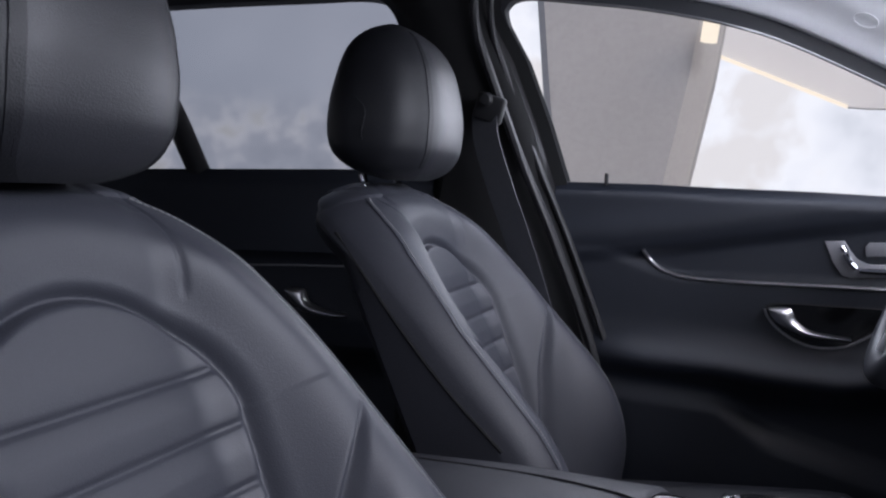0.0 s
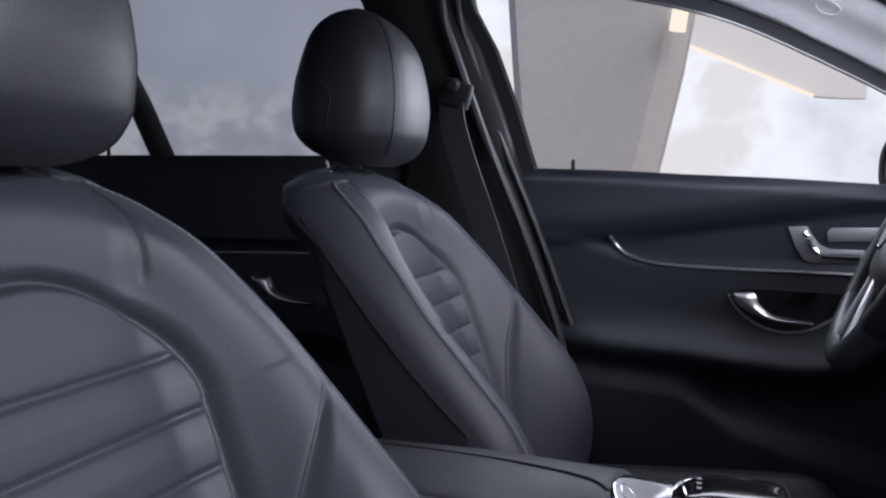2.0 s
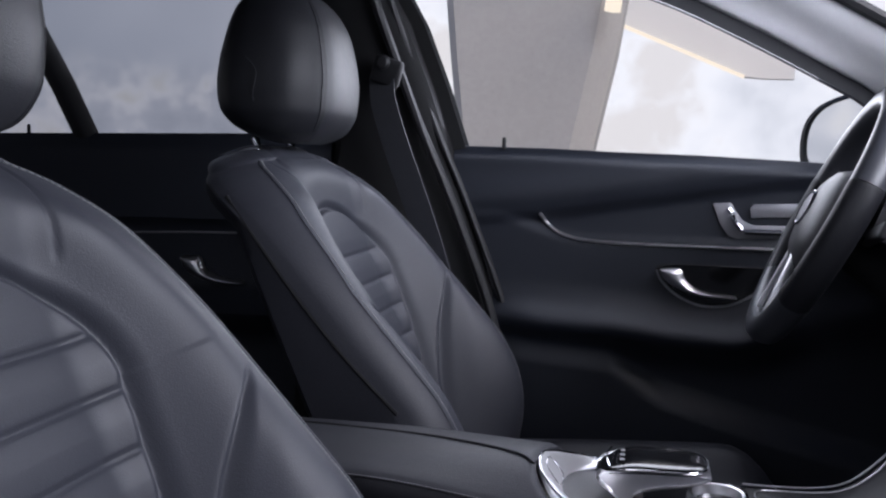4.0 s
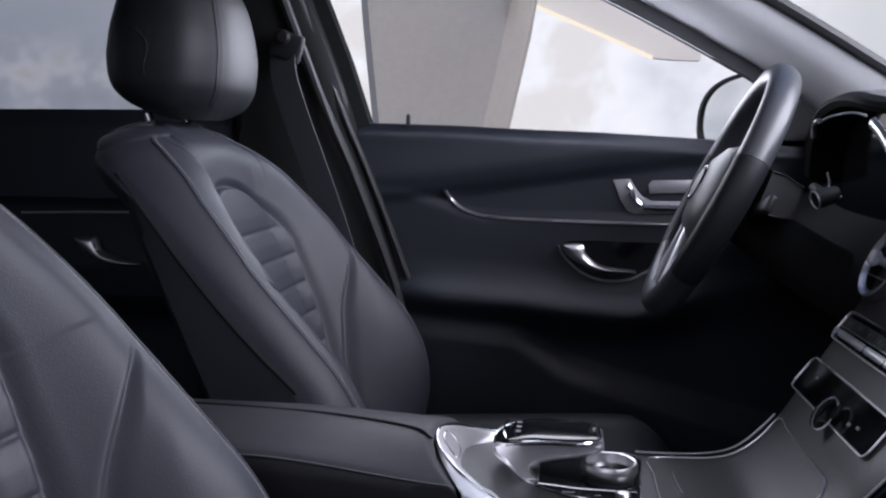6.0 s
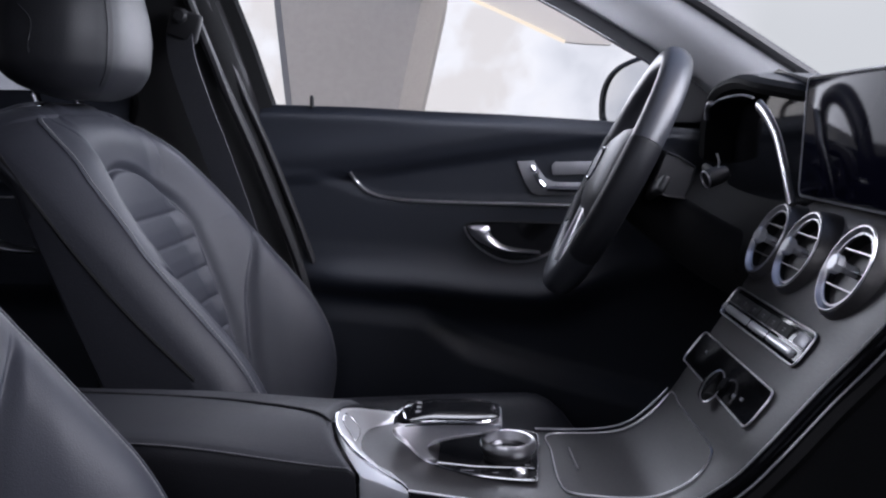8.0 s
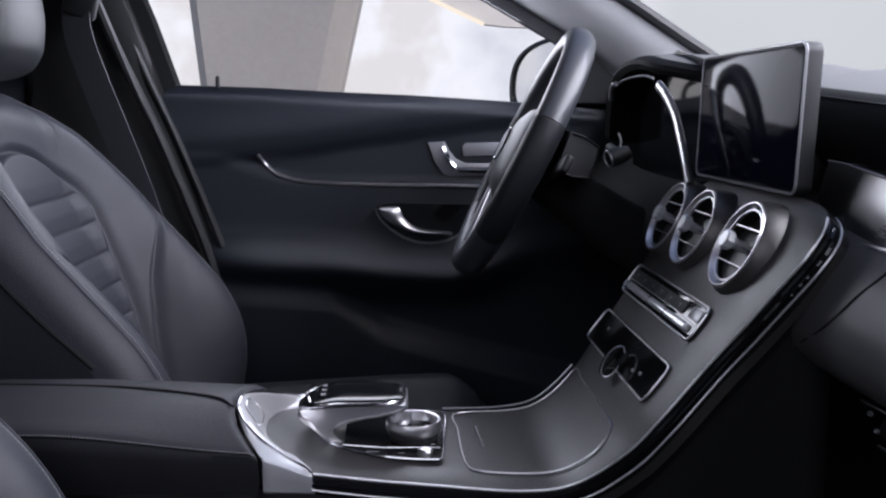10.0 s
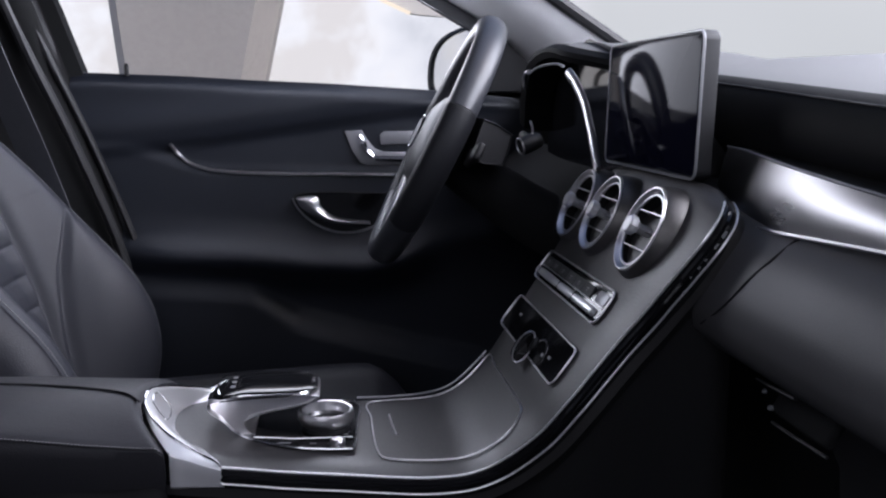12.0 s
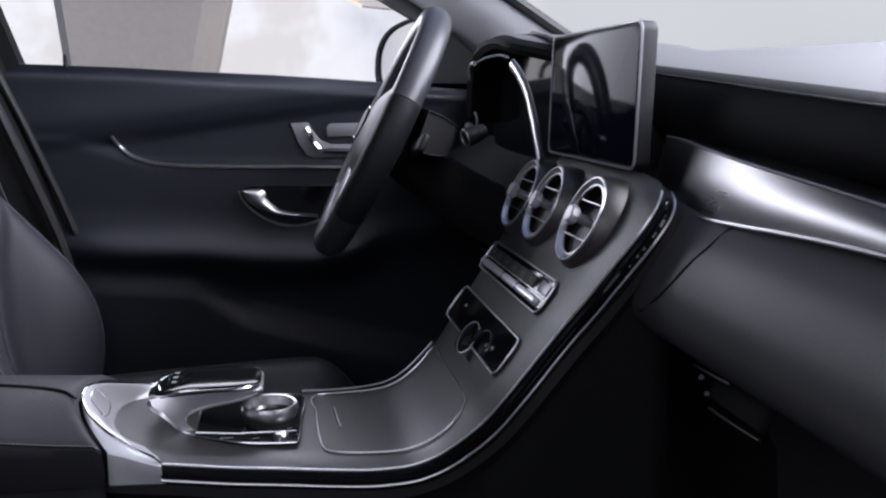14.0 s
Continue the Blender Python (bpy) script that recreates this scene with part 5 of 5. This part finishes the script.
# arm: a silver horn that rises from the plate and carries the pad
HORN = [(0.079, 0.6395), (0.0485, 0.6415), (0.0229, 0.6410), (0.0025, 0.6395), (-0.010, 0.6375), (-0.0185, 0.6345), (-0.0205, 0.6310), (-0.0172, 0.6252), (-0.0058, 0.6176), (0.0016, 0.6108), (0.0091, 0.6050), (0.0180, 0.6030), (0.0225, 0.6048), (0.0160, 0.6105), (0.0128, 0.6165), (0.0172, 0.6208), (0.0378, 0.6266), (0.0585, 0.6302), (0.0785, 0.6350)]
horn = [(p.x, p.y) for p in smooth_path([(x, z, 0) for x, z in HORN], 3, closed=True)]
cx, cz = 0.025, 0.636
bm, rows = bmesh.new(), []
for y, sh in ((0.0225, 0.86), (0.0190, 0.95), (0.0178, 1.0), (0.0190, 1.03), (0.028, 1.05), (0.052, 1.05), (0.078, 1.05), (0.086, 1.0), (0.090, 0.90)):
    rows.append([(cx + (x - cx) * (0.7 + 0.3 * sh), y + 0.22 * max(0, 0.004 - x) * (1 if y < 0.05 else -1) + 0.30 * max(0, x - 0.066) * (1 if y < 0.05 else -1), cz + (z - cz) * (sh if z > 0.62 else 1.0)) for x, z in horn])
skin(bm, rows, closed_u=True, caps=True)
part("arm", bm, ALU, ctl, "satin silver arm")


def pad_point(a, s, h):
    """A place on the pad: angle, share of its outline, height over its edge; the nose dips."""
    c, sn = math.cos(a), math.sin(a)
    x = 0.0505 * math.copysign(abs(c) ** 0.55, c) * s
    y = 0.0350 * math.copysign(abs(sn) ** 0.55, sn) * s * (1 - 0.22 * (x < 0) * (abs(x) / 0.0505) ** 2)
    return Vector((0.0290 + x, 0.0530 + y, 0.6428 + h - 0.0105 * max(0, -(x + 0.012) / 0.0385) ** 1.6))


bm = bmesh.new()
skin(bm, [[pad_point(2 * math.pi * k / 60, s_, h_) for k in range(60)] for s_, h_ in ((0.97, -0.003), (1.0, 0.0), (0.985, 0.0013), (0.94, 0.0020), (0.84, 0.0026), (0.65, 0.0031), (0.35, 0.0034), (0.02, 0.0035))], closed_u=True, caps=True)
part("touchpad", bm, PADBLACK, ctl, "gloss black touchpad")
part("pad_edge", tube([pad_point(a, 1.006, 0.0002) for a in np.linspace(0, 2 * math.pi, 72, endpoint=False)], 0.0011, 6, closed=True), CHROME, ctl, "thin chrome pad edge")
part("pad_line", tube([Vector((-0.0085 - 0.004 * (1 - ((y - 0.053) / 0.03) ** 2), y, 0.6450 - 9 * (y - 0.053) ** 2 * 0.25)) for y in np.linspace(0.024, 0.082, 16)], 0.0008, 5), CHROME, ctl)
for k in range(3):
    part("button_print", block((0.0045, 0.006, 0.0004), pose(0.002, 0.038 + 0.014 * k, 0.6459), 0), PRINT, ctl)
part("rotary_knob", spun([(0.021, 0.003), (0.0245, 0.006), (0.0268, 0.011), (0.0266, 0.0155), (0.0250, 0.0185), (0.0226, 0.0180), (0.0212, 0.0130), (0.0200, 0.008), (0.001, 0.007)], pose(0.088, 0.034, 0.6045), 40), ALU, ctl, "satin silver rotary ring")
part("knob_centre", spun([(0.0195, 0.010), (0.012, 0.0115), (0.001, 0.012)], pose(0.088, 0.034, 0.6045), 32), PIANO, ctl)
part("knob_base", spun([(0.023, 0.0), (0.0225, 0.004), (0.020, 0.0045)], pose(0.088, 0.034, 0.6045), 32), BLACK, ctl)
# ---- outside ----
bm = bmesh.new()
bmesh.ops.create_grid(bm, x_segments=60, y_segments=60, size=400)
solo("ground", bm, PAVING, "pale paved ground under the car", "ground", kind="structure")

# unseen dark wall added along the passenger side, behind the open door; blocks sun and low sky
solo("unseen_blocking_wall", block((26, 0.3, 7.0), pose(-2, -2.9, 3.5), 0.02), material("dark_blocking_wall", (0.18, 0.18, 0.19), 0.9, grain=0.2, scale=20, vary=0.2, wear=1.0), "unseen dark wall added beside the car", "wall", kind="structure")

# leaning concrete column of the canopy, and the soffit beyond it
column_bm = bmesh.new()
rows = []
for z, xl, xr in ((0.0, -2.95, -1.15), (1.2, -3.09, -0.88), (2.76, -3.25, -0.54), (4.1, -3.36, -0.33), (9.0, -3.9, 0.7)):
    rows.append([(xl, 14.0, z), (xl + 0.15, 13.8, z), (xr - 0.35, 13.8, z), (xr, 14.3, z), (xr, 15.2, z), (xl, 15.2, z)])
skin(column_bm, rows, closed_u=True, caps=True)
solo("concrete_column", column_bm, CONCRETE, "grey leaning concrete column of a canopy", "column", smooth=False)
canopy = thing("canopy", (4, 24, 0), "pale concrete canopy with a warm light strip", "canopy")
bm = bmesh.new()
low_edge = [(-1.2, 4.58), (-0.54, 4.31), (0.97, 3.65), (2.23, 3.09), (2.75, 3.04), (3.4, 3.02)]
skin(bm, [[(x, 22.5, z) for x, z in low_edge], [(x, 22.5, 9) for x, z in low_edge], [(x, 22.9, 9) for x, z in low_edge], [(x, 22.9, z) for x, z in low_edge]], closed_v=True)
part("soffit", bm, material("pale_soffit", (0.70, 0.68, 0.66), 0.9, vary=0.08, wear=0.4), canopy, smooth=False)


def glow(name, build):
    m = bpy.data.materials.new(name)
    m.use_nodes = True
    n, l = m.node_tree.nodes, m.node_tree.links
    n.remove(n["Principled BSDF"])
    e = n.new("ShaderNodeEmission")
    l.new(e.outputs[0], n["Material Output"].inputs[0])
    build(n, l, e)
    return m


def warm(n, l, e):
    e.inputs[0].default_value, e.inputs[1].default_value = (1.0, 0.86, 0.66, 1), 1.1


part("light_strip", tube([(-1.2, 22.4, 4.57), (-0.54, 22.4, 4.29), (0.97, 22.4, 3.63), (2.23, 22.4, 3.07)], 0.05, 6), glow("warm_light", warm), canopy, "warm glowing light strip")
lamp = tube([(-0.59, 13.4, 3.25), (-0.53, 13.4, 3.72)], 0.13, 10)
solo("canopy_lamp", lamp, glow("lamp_light", warm), "glowing lamp under the canopy", "lamp")


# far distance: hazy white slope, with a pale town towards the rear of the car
# emission stands in for daylight on it; the haze is painted into the colours
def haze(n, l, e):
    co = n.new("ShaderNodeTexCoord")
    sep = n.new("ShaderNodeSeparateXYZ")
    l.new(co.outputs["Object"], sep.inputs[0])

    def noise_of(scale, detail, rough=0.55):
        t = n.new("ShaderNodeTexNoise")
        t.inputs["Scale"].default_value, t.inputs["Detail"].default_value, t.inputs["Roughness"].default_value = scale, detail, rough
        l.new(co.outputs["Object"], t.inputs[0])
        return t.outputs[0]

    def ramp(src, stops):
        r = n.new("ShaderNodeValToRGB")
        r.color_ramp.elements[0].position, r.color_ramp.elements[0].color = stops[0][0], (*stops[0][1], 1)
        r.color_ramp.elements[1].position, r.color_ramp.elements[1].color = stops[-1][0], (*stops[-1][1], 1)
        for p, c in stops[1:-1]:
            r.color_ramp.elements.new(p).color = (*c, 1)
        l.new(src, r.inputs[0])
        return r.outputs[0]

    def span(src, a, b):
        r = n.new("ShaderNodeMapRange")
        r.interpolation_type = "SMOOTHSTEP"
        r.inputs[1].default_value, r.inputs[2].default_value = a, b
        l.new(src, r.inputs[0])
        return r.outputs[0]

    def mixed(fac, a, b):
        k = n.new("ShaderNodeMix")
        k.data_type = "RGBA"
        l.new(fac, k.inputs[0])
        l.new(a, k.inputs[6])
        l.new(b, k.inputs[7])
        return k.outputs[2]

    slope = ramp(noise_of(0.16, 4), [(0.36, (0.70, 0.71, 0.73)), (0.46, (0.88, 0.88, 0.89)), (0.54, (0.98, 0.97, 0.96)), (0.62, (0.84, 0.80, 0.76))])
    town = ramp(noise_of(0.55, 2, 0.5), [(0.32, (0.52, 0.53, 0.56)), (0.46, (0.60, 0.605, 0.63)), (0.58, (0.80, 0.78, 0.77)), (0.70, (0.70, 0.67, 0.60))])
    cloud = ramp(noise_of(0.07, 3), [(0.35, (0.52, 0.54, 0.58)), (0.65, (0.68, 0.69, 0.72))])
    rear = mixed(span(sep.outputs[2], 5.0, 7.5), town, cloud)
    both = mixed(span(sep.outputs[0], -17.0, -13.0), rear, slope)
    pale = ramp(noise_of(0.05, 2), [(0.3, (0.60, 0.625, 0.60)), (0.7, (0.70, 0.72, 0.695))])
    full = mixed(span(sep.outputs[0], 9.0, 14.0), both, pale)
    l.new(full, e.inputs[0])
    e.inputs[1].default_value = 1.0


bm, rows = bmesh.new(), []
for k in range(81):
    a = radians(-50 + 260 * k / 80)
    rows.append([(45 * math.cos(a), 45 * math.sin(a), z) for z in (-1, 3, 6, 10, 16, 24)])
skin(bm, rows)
solo("backdrop", bm, glow("self_lit_distance", haze), "self-lit backdrop of a hazy pale slope and town", "backdrop", kind="structure")
